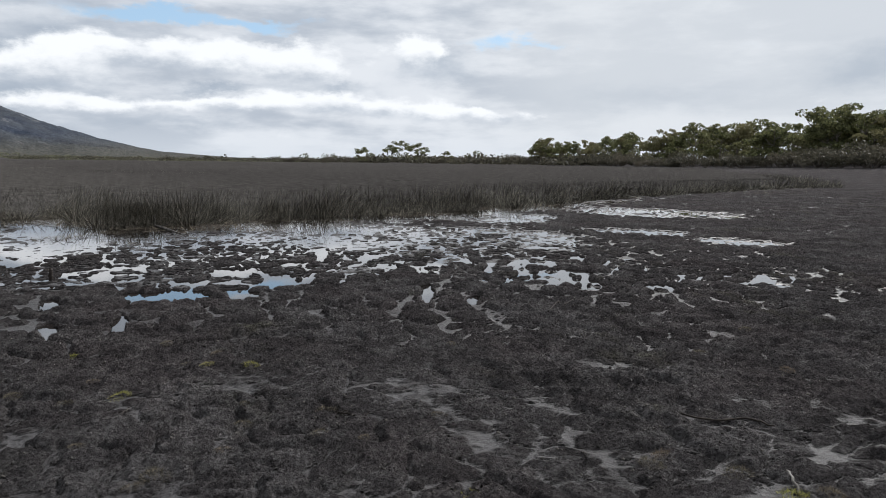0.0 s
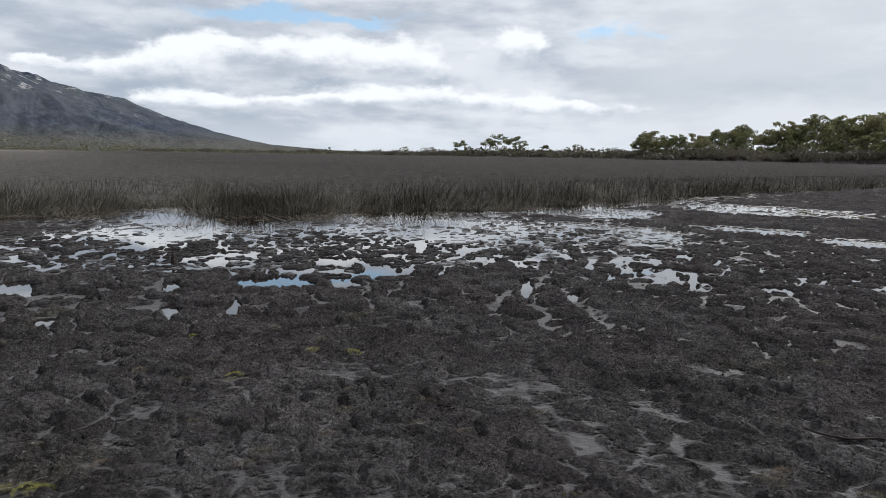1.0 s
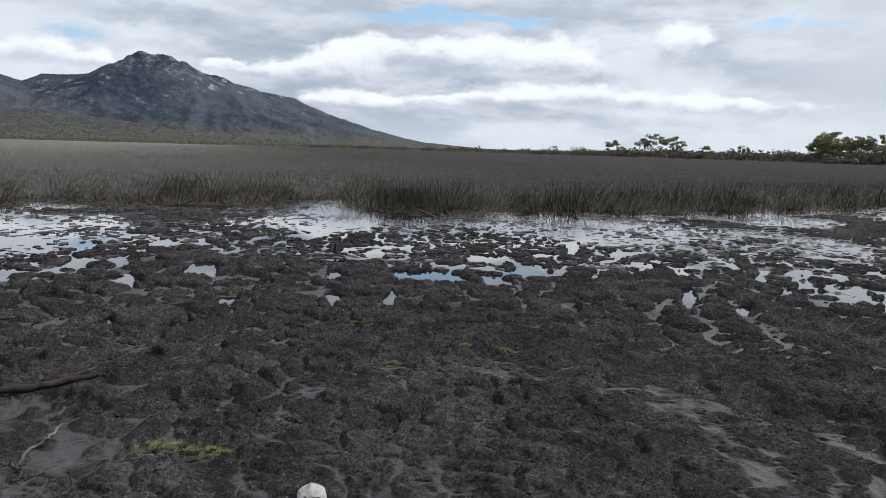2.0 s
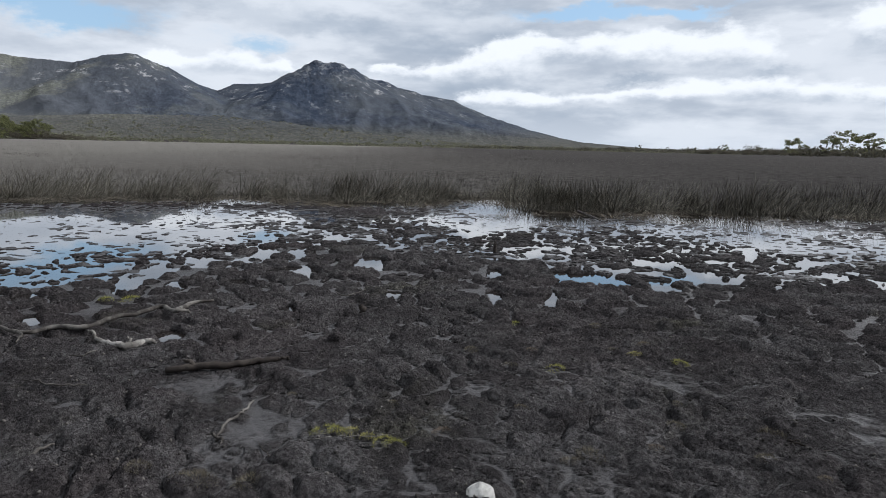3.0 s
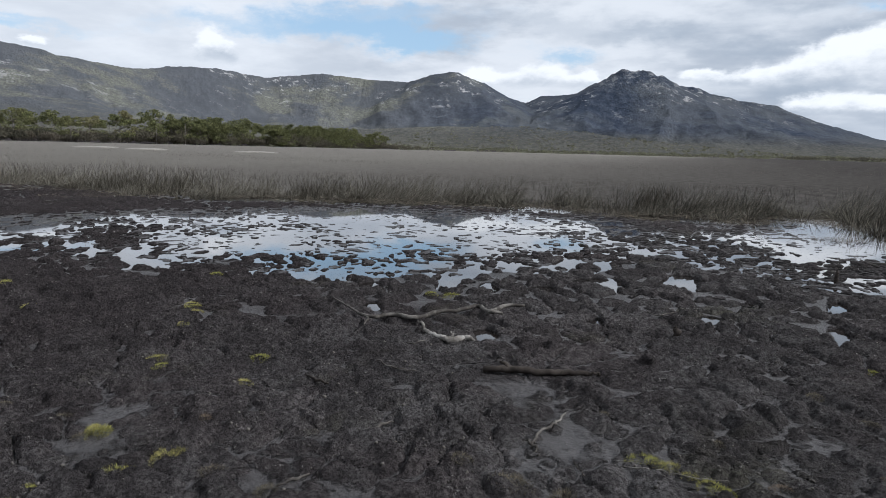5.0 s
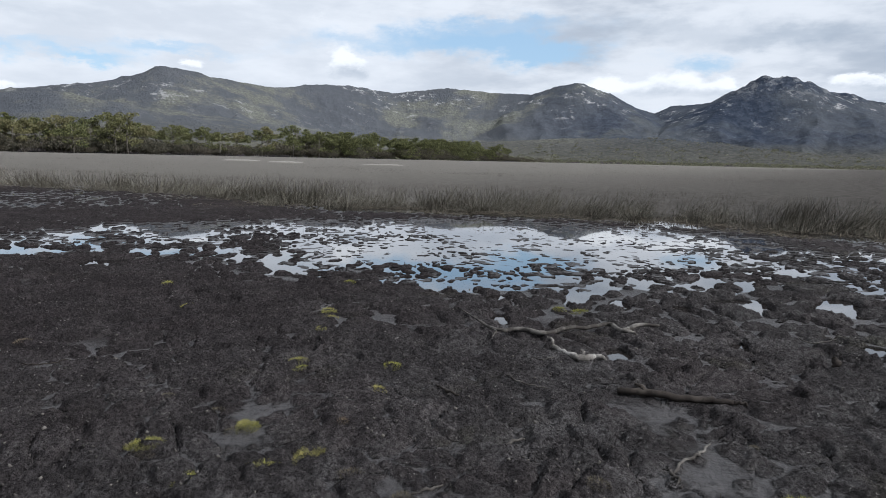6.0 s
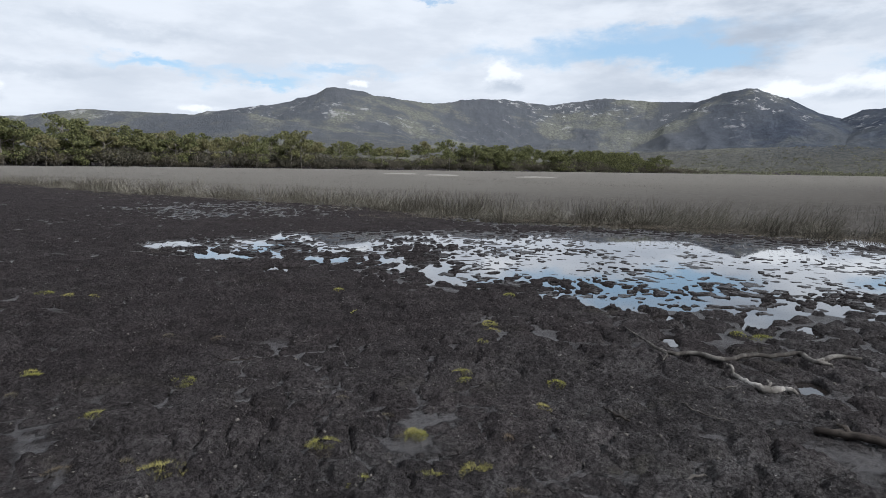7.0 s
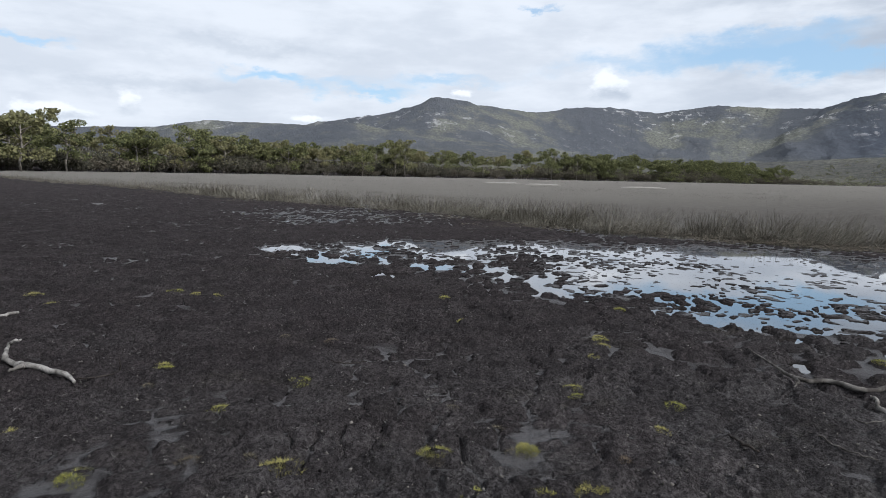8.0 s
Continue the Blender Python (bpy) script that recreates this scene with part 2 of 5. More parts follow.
def bark_material(name, a, b, scale=9.0):
    s = Shader(name)
    g = s.noise(scale, 6, 0.65, at=s.obj(), stretch=(1, 1, 0.25))
    c = s.mix(s.ramp(g, 0.35, 0.68), a, b)
    return s.finish(c, 0.8, s.bump(g, 0.6, 0.01))


def wood_material(name, a, b, crack):
    s = Shader(name)
    g = s.noise(40, 6, 0.7, at=s.obj())
    big = s.noise(7, 4, 0.6, at=s.obj(), lo=0.4, hi=0.65)
    c = s.mix(big, a, b)
    c = s.mix(s.calc("MULTIPLY", s.ramp(g, 0.52, 0.7), 0.8), c, crack)
    s.bsdf.inputs["Specular IOR Level"].default_value = 0.08
    return s.finish(c, 0.78, s.bump(g, 0.8, 0.008))


def mountain_material():
    s = Shader("hazed_mountain")
    p = s.place()
    bush = s.noise(0.035, 8, 0.72)
    clump = s.noise(0.11, 4, 0.7)
    big = s.noise(0.0034, 6, 0.62, lo=0.40, hi=0.66)
    # blue-grey scrub tones: the haze of distance is put into the colour
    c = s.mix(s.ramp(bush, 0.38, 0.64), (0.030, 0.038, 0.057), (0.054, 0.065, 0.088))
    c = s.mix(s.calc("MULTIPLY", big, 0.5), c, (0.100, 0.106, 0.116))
    # lightened past bearing 52: paints slopes that lie outside the cloud shadow
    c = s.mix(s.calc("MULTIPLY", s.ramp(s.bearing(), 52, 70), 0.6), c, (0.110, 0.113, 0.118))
    xyz = s.node("ShaderNodeSeparateXYZ")
    s.link(p, xyz.inputs[0])
    az = s.bearing()
    high = s.ramp(xyz.outputs[2], 90, 260)
    # pale patches paint sunlight on the western slopes and on the shoulder of the middle peak
    west = s.ramp(az, 52, 66)
    heath = s.noise(0.0032, 7, 0.66, lo=0.47, hi=0.60)
    tan = s.mix(s.ramp(clump, 0.38, 0.62), (0.105, 0.108, 0.094), (0.19, 0.188, 0.155))
    c = s.mix(s.calc("MULTIPLY", heath, s.calc("ADD", s.calc("MULTIPLY", west, 0.6), 0.12)), c, tan)
    # bare granite in slabs and ribs, mostly high up
    slab = s.noise(0.020, 9, 0.80, lo=0.54, hi=0.60)
    where = s.noise(0.0052, 4, 0.6, lo=0.46, hi=0.58)
    ribs = s.noise(0.030, 8, 0.75, stretch=(1.0, 1.0, 0.35), lo=0.50, hi=0.60)
    summit = s.calc("MULTIPLY", s.ramp(xyz.outputs[2], 215, 300), s.ramp(az, 50, 48))
    rock = s.calc("MULTIPLY", s.calc("MULTIPLY", slab, where), s.calc("ADD", s.calc("MULTIPLY", high, 0.85), 0.10))
    rock = s.calc("MAXIMUM", rock, s.calc("MULTIPLY", s.calc("MULTIPLY", ribs, summit), 0.34))
    c = s.mix(rock, c, s.mix(s.ramp(clump, 0.3, 0.7), (0.27, 0.27, 0.28), (0.46, 0.455, 0.45)))
    low = s.ramp(xyz.outputs[2], 95, 12)
    c = s.mix(s.calc("MULTIPLY", low, 0.65), c, s.mix(s.ramp(clump, 0.4, 0.6), (0.074, 0.071, 0.056), (0.136, 0.127, 0.100)))
    s.bsdf.inputs["Specular IOR Level"].default_value = 0.0
    n = s.bump(bush, 1.0, 15.0)
    n = s.bump(clump, 0.8, 7.0, n)
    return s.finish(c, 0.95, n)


def field_material():
    s = Shader("sedge_canopy")
    streak = s.noise(2.2, 6, 0.7, lo=0.3, hi=0.72)
    big = s.noise(0.07, 5, 0.65, lo=0.35, hi=0.66)
    # dark tones paint the shade among the blades inside the sedge
    c = s.mix(streak, (0.027, 0.025, 0.024), (0.092, 0.086, 0.081))
    c = s.mix(s.calc("MULTIPLY", big, 0.5), c, (0.066, 0.061, 0.058))
    # paled westward to imitate sedge lit from the front
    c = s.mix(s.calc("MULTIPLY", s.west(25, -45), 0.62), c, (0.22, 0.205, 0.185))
    s.bsdf.inputs["Specular IOR Level"].default_value = 0.0
    return s.finish(c, 0.9, s.bump(s.noise(7, 5, 0.7), 1.0, 0.3))


def stone_material():
    s = Shader("pale_stone")
    g = s.noise(30, 6, 0.6, at=s.obj())
    return s.finish(s.mix(s.ramp(g, 0.35, 0.7), (0.30, 0.29, 0.27), (0.52, 0.50, 0.47)), 0.85, s.bump(g, 0.5, 0.01))


MUD = mud_material()
WATER = water_material()
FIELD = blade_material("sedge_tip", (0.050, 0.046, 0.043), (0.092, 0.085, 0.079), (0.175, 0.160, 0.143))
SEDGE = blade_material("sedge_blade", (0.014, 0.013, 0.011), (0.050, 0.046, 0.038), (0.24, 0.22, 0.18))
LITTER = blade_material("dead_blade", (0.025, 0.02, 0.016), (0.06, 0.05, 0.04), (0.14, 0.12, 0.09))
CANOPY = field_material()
BARE = wood_material("pale_sand", (0.17, 0.16, 0.145), (0.25, 0.235, 0.21), (0.12, 0.11, 0.10))
LEAF = leaf_material("gum_leaf", (0.056, 0.064, 0.029), (0.168, 0.170, 0.076), (0.185, 0.160, 0.088))
SHRUB = leaf_material("shrub_leaf", (0.042, 0.040, 0.030), (0.096, 0.088, 0.064), (0.125, 0.106, 0.082))
BARK = bark_material("gum_bark", (0.075, 0.064, 0.052), (0.21, 0.19, 0.165))
PALE_WOOD = wood_material("weathered_wood", (0.035, 0.031, 0.028), (0.125, 0.116, 0.106), (0.016, 0.014, 0.013))
BLEACHED = wood_material("bleached_wood", (0.10, 0.092, 0.084), (0.26, 0.245, 0.228), (0.03, 0.027, 0.024))
DARK_WOOD = wood_material("sodden_wood", (0.022, 0.018, 0.016), (0.045, 0.038, 0.033), (0.010, 0.009, 0.008))
MOSS = leaf_material("moss_green", (0.085, 0.085, 0.022), (0.31, 0.30, 0.085), (0.30, 0.26, 0.11))
DRY_MOSS = leaf_material("moss_dry", (0.05, 0.043, 0.030), (0.15, 0.130, 0.095), (0.14, 0.10, 0.075))
FAR_BUSH = leaf_material("far_bush", (0.085, 0.088, 0.058), (0.17, 0.165, 0.11), (0.20, 0.19, 0.14))
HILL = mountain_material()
STONE = stone_material()
CRUMB = blade_material("peat_crumb", (0.014, 0.013, 0.013), (0.05, 0.046, 0.044), (0.12, 0.11, 0.10))


# ---------------------------------------------------------------- helpers for meshes
def hash01(ix, iy, seed):
    h = (ix.astype(np.int64) * 374761393 + iy.astype(np.int64) * 668265263 + seed * 974634777) & 0xFFFFFFFF
    h = ((h ^ (h >> 13)) * 1274126177) & 0xFFFFFFFF
    h = ((h ^ (h >> 16)) * 2246822519) & 0xFFFFFFFF
    return ((h ^ (h >> 15)) & 0xFFFFFF) / float(0x1000000)


def vnoise(x, y, seed=0):
    """Value noise, -1 to 1."""
    ix, iy = np.floor(x), np.floor(y)
    fx, fy = x - ix, y - iy
    u, v = fx * fx * fx * (fx * (fx * 6 - 15) + 10), fy * fy * fy * (fy * (fy * 6 - 15) + 10)
    a, b = hash01(ix, iy, seed), hash01(ix + 1, iy, seed)
    c, d = hash01(ix, iy + 1, seed), hash01(ix + 1, iy + 1, seed)
    return 2 * ((a + (b - a) * u) * (1 - v) + (c + (d - c) * u) * v) - 1


def fbm(x, y, octaves=4, seed=0, gain=0.5):
    total, amp, norm = 0.0, 1.0, 0.0
    for o in range(octaves):
        ca, sa = math.cos(0.6 * o), math.sin(0.6 * o)
        total = total + amp * vnoise((x * ca - y * sa) * 2 ** o, (x * sa + y * ca) * 2 ** o, seed + o * 17)
        norm += amp
        amp *= gain
    return total / norm


def worley(x, y, seed=0, jitter=0.85):
    """Nearest and second nearest distance to scattered points, and a random number of the cell."""
    ix, iy = np.floor(x), np.floor(y)
    f1, f2 = np.full(x.shape, 9.0), np.full(x.shape, 9.0)
    lot = np.zeros(x.shape)
    for i in (-1, 0, 1):
        for j in (-1, 0, 1):
            cx, cy = ix + i, iy + j
            px = cx + 0.5 + jitter * (hash01(cx, cy, seed) - 0.5)
            py = cy + 0.5 + jitter * (hash01(cx, cy, seed + 5) - 0.5)
            d = np.hypot(px - x, py - y)
            closer = d < f1
            f2 = np.where(closer, f1, np.minimum(f2, d))
            lot = np.where(closer, hash01(cx, cy, seed + 11), lot)
            f1 = np.where(closer, d, f1)
    return f1, f2, lot


def smooth(v, lo, hi):
    q = np.clip((v - lo) / (hi - lo), 0, 1)
    return q * q * (3 - 2 * q)


def mesh_from(name, co, faces, material, flat=False):
    """A mesh from vertex and face arrays (faces of one size)."""
    me = bpy.data.meshes.new(name)
    co, faces = np.asarray(co, float), np.asarray(faces, int)
    me.vertices.add(len(co))
    me.vertices.foreach_set("co", co.ravel())
    size = faces.shape[1]
    me.loops.add(faces.size)
    me.loops.foreach_set("vertex_index", faces.ravel())
    me.polygons.add(len(faces))
    me.polygons.foreach_set("loop_start", np.arange(0, faces.size, size))
    me.polygons.foreach_set("use_smooth", np.full(len(faces), not flat))
    me.materials.append(material)
    me.update(calc_edges=True)
    me.validate()
    return me


def grid_faces(rows, cols):
    i = np.arange(rows - 1)[:, None] * cols + np.arange(cols - 1)[None, :]
    return np.stack([i, i + 1, i + cols + 1, i + cols], -1).reshape(-1, 4)


def part(name, me, parent, label=""):
    ob = new(name, me)
    ob.parent = parent
    return tagged(ob, label) if label else ob


def bearing(az, r):
    return -r * np.sin(np.radians(az)), r * np.cos(np.radians(az))


rng = np.random.default_rng(7)

# ---------------------------------------------------------------- the plan
# front of the sedge, from the far right end round to the far left
SHORE = np.array([
    (62, 150), (44, 84), (31, 50), (27, 43.4), (23, 42.3), (12.7, 33), (5.1, 25.8), (0.9, 21.2), (-1.6, 18.6), (-3.6, 17.5), (-5.2, 16.1),
    (-6.6, 15.0), (-7.5, 14.3), (-8.3, 15.3), (-9.4, 17.4), (-11.0, 17.0), (-11.2, 14.0), (-12.8, 12.4), (-15.9, 10.9), (-17.4, 8.8),
    (-18.3, 7.0), (-19.8, 4.9), (-20.0, 3.2), (-20.9, 1.0), (-25.8, -2.1), (-29.2, -6.8), (-34.9, -15), (-42.6, -22.8), (-51, -34), (-70, -58), (-86, -78),
])
# far rim of the sedge: bearing and distance
RIM_AZ = [-40, -30, -24, -15, -5, 5, 20, 45, 62, 70, 78, 95, 115, 132]
RIM_R = [70, 95, 128, 170, 225, 275, 420, 520, 430, 320, 250, 195, 150, 118]
# open water and the wet clod field: x, y, half width across and along the line from the bank, wetness
POOLS = [
    (-11.6, 4.7, 5.2, 4.2, 1.0), (-8.5, 2.9, 1.5, 1.2, 0.86), (-7.9, 8.3, 2.2, 2.0, 0.76), (-7.0, 12.0, 2.4, 3.0, 1.0),
    (-2.4, 13.4, 2.8, 3.4, 0.94), (0.8, 12.9, 2.3, 2.4, 0.84), (1.5, 18.4, 1.6, 2.2, 0.9), (6.7, 20.6, 2.8, 1.9, 0.80),
    (4.5, 14.7, 1.1, 0.8, 0.9), (6.1, 12.9, 1.0, 0.75, 0.9), (-3.6, 10.3, 4.8, 2.7, 0.74), (2.2, 9.8, 3.6, 2.8, 0.34),
    (-13.2, -4.6, 0.6, 0.5, 1.0), (-13.0, -2.9, 0.5, 0.9, 0.95), (-11.4, -3.0, 0.55, 0.45, 1.0), (-13.0, -1.1, 1.2, 1.2, 0.95),
    (-13.2, -1.6, 3.0, 2.4, 0.52), (-24.0, -6.0, 4.5, 5.0, 0.30),
    (-14.5, 0.8, 2.2, 1.6, 0.8),
]
# single puddles: x, y, half width across and along
EAST_PUDDLES = [
    (-3.17, 7.12, 0.50, 0.40), (-2.34, 7.28, 0.19, 0.24), (-2.08, 8.10, 0.28, 0.44), (-2.90, 8.73, 0.30, 0.30), (-4.49, 8.30, 0.15, 0.32), (-3.51, 5.53, 0.08, 0.34),
    (-3.01, 5.81, 0.06, 0.40), (-4.18, 6.67, 0.08, 0.34), (-4.58, 5.88, 0.09, 0.16), (-4.37, 4.95, 0.12, 0.13), (-2.01, 10.53, 0.10, 0.85),
    (-0.26, 8.97, 0.12, 0.30), (-0.18, 7.40, 0.08, 0.66), (0.39, 7.09, 0.07, 0.22), (1.75, 9.07, 0.12, 0.26), (1.92, 8.42, 0.06, 0.55), (0.12, 7.62, 0.06, 0.15),
    (-0.72, 9.35, 0.07, 0.22), (-1.28, 8.04, 0.07, 0.22), (2.79, 7.95, 0.20, 0.20), (-2.30, 9.52, 0.16, 0.28), (-1.25, 10.2, 0.14, 0.31), (2.22, 10.45, 0.14, 0.27),
    (1.11, 9.79, 0.10, 0.23),
]
WEST_PUDDLES = [
    (-5.71, 6.11, 0.26, 0.46), (-7.31, 5.66, 0.13, 0.40), (-7.35, 4.20, 0.14, 0.38), (-6.80, 3.52, 0.13, 0.40), (-6.37, 3.81, 0.08, 0.23), (-6.07, 5.18, 0.34, 0.34),
    (-6.11, 4.33, 0.14, 0.14), (-4.70, 3.89, 0.10, 0.16), (-6.05, 2.29, 0.09, 0.15), (-4.82, 2.79, 0.10, 0.16), (-7.80, 2.12, 0.15, 0.27), (-6.97, 2.61, 0.10, 0.20),
    (-7.41, 4.89, 0.25, 0.23), (-7.68, 7.48, 0.25, 0.34), (-6.42, 9.41, 0.32, 0.38), (-10.15, -1.89, 0.32, 0.32), (-11.61, -3.24, 0.34, 0.34), (-13.35, -1.02, 0.37, 0.42),
    (-10.01, 0.35, 0.14, 0.30), (-7.65, 2.43, 0.10, 0.40),
]


def shore_distance(x, y):
    """Distance to the sedge front: positive on the mud, negative in the sedge."""
    best = np.full(x.shape, 1e9)
    inside = np.zeros(x.shape, bool)
    closed = np.vstack([SHORE, [(-900, -300), (-900, 900), (400, 900)]])
    for k in range(len(closed)):
        (ax, ay), (bx, by) = closed[k], closed[(k + 1) % len(closed)]
        dx, dy = bx - ax, by - ay
        if k < len(SHORE) - 1:
            t = np.clip(((x - ax) * dx + (y - ay) * dy) / (dx * dx + dy * dy), 0, 1)
            best = np.minimum(best, np.hypot(x - ax - t * dx, y - ay - t * dy))
        if dy != 0:
            cross = ((ay > y) != (by > y)) & (x < dx * (y - ay) / dy + ax)
            inside ^= cross
    return np.where(inside, -best, best)


def blob(x, y, cx, cy, a, b):
    """Elliptic distance, 1 on the rim; a across the line from the bank, b along it."""
    n = math.hypot(cx, cy)
    ux, uy = cx / n, cy / n
    along, across = (x - cx) * ux + (y - cy) * uy, -(x - cx) * uy + (y - cy) * ux
    return np.sqrt((along / b) ** 2 + (across / a) ** 2)


def rise(x, y):
    """The land behind the marsh, climbing gently from the rim of the sedge."""
    az, r = np.degrees(np.arctan2(-x, y)), np.hypot(x, y)
    rim = np.interp(az, RIM_AZ, RIM_R, left=80, right=110)
    return 0.5 * smooth(r, 60, 160) + np.clip(r - rim + 5, 0, 400) * np.interp(az, [-40, -10, 10, 62, 72, 130], [0.02, 0.012, 0.005, 0.005, 0.02, 0.02])


def mud_height(x, y):
    r = np.hypot(x, y)
    sd = shore_distance(x, y)
    wx, wy = x + 0.30 * fbm(x * 1.3, y * 1.3, 3, 3), y + 0.30 * fbm(x * 1.3, y * 1.3, 3, 9)
    wet = np.zeros(x.shape)
    for cx, cy, a, b, w in POOLS:
        wet = np.maximum(wet, w * smooth(blob(wx, wy, cx, cy, a, b), 1.35, 0.65))
    az = np.degrees(np.arctan2(-x, y))
    channel = 0.97 * smooth(sd, 3.2, 0.6) * smooth(az, -22, -8) * smooth(az, 92, 80)
    wet = np.maximum(wet, channel)
    ambient = 0.15 * smooth(r, 5.0, 6.6) * smooth(r, 17, 12) * smooth(az, -16, -4) * smooth(az, 84, 66)
    wet = np.maximum(wet, ambient)
    near_pool = np.clip(wet * 2.2, 0, 1)
    soft = smooth(r, 5.9, 4.2)
    jag, jag2 = fbm(x * 4.2, y * 4.2, 4, 77, 0.6), fbm(x * 4.2, y * 4.2, 4, 79, 0.6)
    # clods: flat cakes of peat with steep rims, parted by gaps that widen where it is wetter
    f1, f2, lot = worley(wx * 2.5 + 0.34 * jag, wy * 2.5 + 0.34 * jag2, 21)
    opening = np.clip(0.25 + 0.9 * fbm(x * 0.8, y * 0.8, 3, 37) + 0.62 * wet, 0, 1.25)
    gap = 0.08 + 0.30 * opening * (0.5 + 0.75 * near_pool)
    cake = smooth(f2 - f1 + 0.10 * jag, gap, gap + 0.075)
    dome = smooth(f2 - f1, gap, gap + 0.7)
    g1, g2, lot2 = worley(wx * 5.6 + 7, wy * 5.6, 33)
    crease = smooth(g2 - g1 + 0.12 * jag2, 0.0, 0.16)
    low = 0.021 - 0.068 * wet + 0.018 * fbm(x * 0.9, y * 0.9, 3, 41)
    tall = (0.027 + 0.020 * lot + 0.006 * dome - 0.018 * (1 - crease) * (1 - 0.3 * near_pool)) * (1 + 0.18 * near_pool) * (1 - 0.45 * smooth(channel, 0.5, 0.97))
    clods = low + cake * tall
    islet = smooth(g2 - g1, 0.10, 0.34) * (0.036 + 0.024 * lot2) * (lot2 > 0.35) * smooth(wet, 0.40, 0.75) * (1 - smooth(channel, 0.3, 0.8))
    clods = np.maximum(clods, low + islet)
    cake = np.maximum(cake, islet * 16)
    # dry bank: uneven hummocks with smooth silt between them
    hum = fbm(x * 1.7 + 0.5 * y, y * 2.1, 4, 61, 0.6) + 0.12 * jag
    silt = smooth(hum + 0.30 * fbm(x * 0.45, y * 0.45, 2, 49), -0.52, -0.12)
    crumb_low = smooth(fbm(x * 6, y * 6, 3, 59), -0.2, 0.6)
    k1, k2, lot4 = worley(wx * 3.1 + 0.35 * jag + 3, wy * 3.6 + 0.35 * jag2, 57)
    knoll = smooth(k2 - k1, 0.02, 0.45) * (0.45 + 0.55 * lot4)
    parting = (0.03 + 0.09 * smooth(r, 3.2, 5.2)) * smooth(fbm(x * 0.7, y * 0.7, 3, 47), -0.30, 0.35)
    silt = silt * np.maximum(smooth(k2 - k1 + 0.14 * jag, parting - 0.06, parting + 0.28), 0.04)
    bump = np.abs(fbm(x * 2.6, y * 3.1, 4, 63, 0.55))
    bank = 0.013 + 0.006 * crumb_low + silt * (0.012 + 0.030 * smooth(hum, -0.4, 0.5) + 0.030 * knoll * smooth(hum, -0.6, 0.1) + 0.035 * (bump - 0.12))
    bank = 0.013 + (bank - 0.013) * (0.65 + 0.35 * smooth(r, 3.0, 4.8))
    bank = np.maximum(bank, 0.012)
    h = clods * (1 - soft) + bank * soft
    ripple, ripple2 = fbm(x * 5, y * 5, 3, 71), fbm(x * 5, y * 5, 3, 73)
    hole = np.zeros(x.shape)
    for cx, cy, a, b in EAST_PUDDLES + WEST_PUDDLES:
        q = min(1.0, 2.2 * min(a, b))
        near = np.hypot(x - cx, y - cy) < 2.5 * max(a, b)
        d = blob(x[near] + 0.14 * q * ripple[near], y[near] + 0.14 * q * ripple2[near], cx, cy, a, b) + 0.42 * jag[near] + 0.22 * (cake[near] - 0.5) * (1 - soft[near])
        hole[near] = np.maximum(hole[near], smooth(d, 1.15, 0.95))
    h = h - (0.035 + np.maximum(h, 0)) * hole
    above = (np.maximum(cake, 0.10) * (1 - soft) + np.maximum(silt, 0.08) * soft) * smooth(h, 0.0, 0.02)
    crumbs = fbm(x * 20, y * 20, 4, 81, 0.65)
    rough = np.abs(fbm(x * 6.5, y * 6.5, 4, 85, 0.62))
    grains = []
    for pitch, seed in ((21.0, 91), (10.5, 95)):
        d = worley(x * pitch + 0.5 * jag, y * pitch + 0.5 * jag2, seed)
        grains.append((1 - smooth(d[0], 0.0, 0.72)) * (0.35 + 0.65 * d[2]))
    uneven = smooth(fbm(x * 1.9, y * 1.9, 3, 99), -0.45, 0.35)
    fissure = np.abs(fbm(x * 2.3, y * 2.9, 3, 87, 0.5))
    h = h + above * (0.010 * crumbs + 0.022 * (rough - 0.18) + uneven * (0.017 * smooth(r, 11, 6) * (grains[0] - 0.3) + 0.016 * (grains[1] - 0.3)) - 0.016 * smooth(fissure, 0.07, 0.0))
    h = np.where((above > 0.3) | ((soft > 0.3) & (hole < 0.05)), np.maximum(h, 0.006), h)
    # under the sedge and beyond
    h = np.where(sd < 0, h * smooth(sd, -6, 0) - 0.03 * smooth(sd, -6, 0), h)
    # flattened round the camera and behind it, outside its view, where the mesh fans out
    h = 0.022 + (h - 0.022) * smooth(r, 1.3, 2.3) * smooth(az, -52, -44) * smooth(az, 147, 139)
    h = h * smooth(r, 75, 40)
    return h + rise(x, y) + 0.10 * smooth(r, 38, 60)


# ---------------------------------------------------------------- ground and water
def build_ground():
    az = np.concatenate([np.linspace(-180, -44, 46)[:-1], np.arange(-43, 138, 0.195), np.linspace(140, 180, 14)])
    r = np.concatenate([[0.02, 0.4, 0.9, 1.4, 1.9], np.exp(np.arange(math.log(2.25), math.log(4.6), 0.0062)), np.exp(np.arange(math.log(4.6), math.log(13), 0.0050)), np.exp(np.arange(math.log(13), math.log(44), 0.0105)), np.exp(np.linspace(math.log(44.5), math.log(4700), 110))])
    A, R = np.meshgrid(az, r)
    x, y = bearing(A, R)
    x, y = x - 0.3, y
    z = mud_height(x.ravel(), y.ravel())
    co = np.stack([x.ravel(), y.ravel(), z], -1)
    ob = new("ground", mesh_from("ground", co, grid_faces(len(r), len(az))[:, ::-1], MUD))
    tagged(ob, "dark cracked peat mud with clods, silt hollows and puddles", "ground", kind="structure")


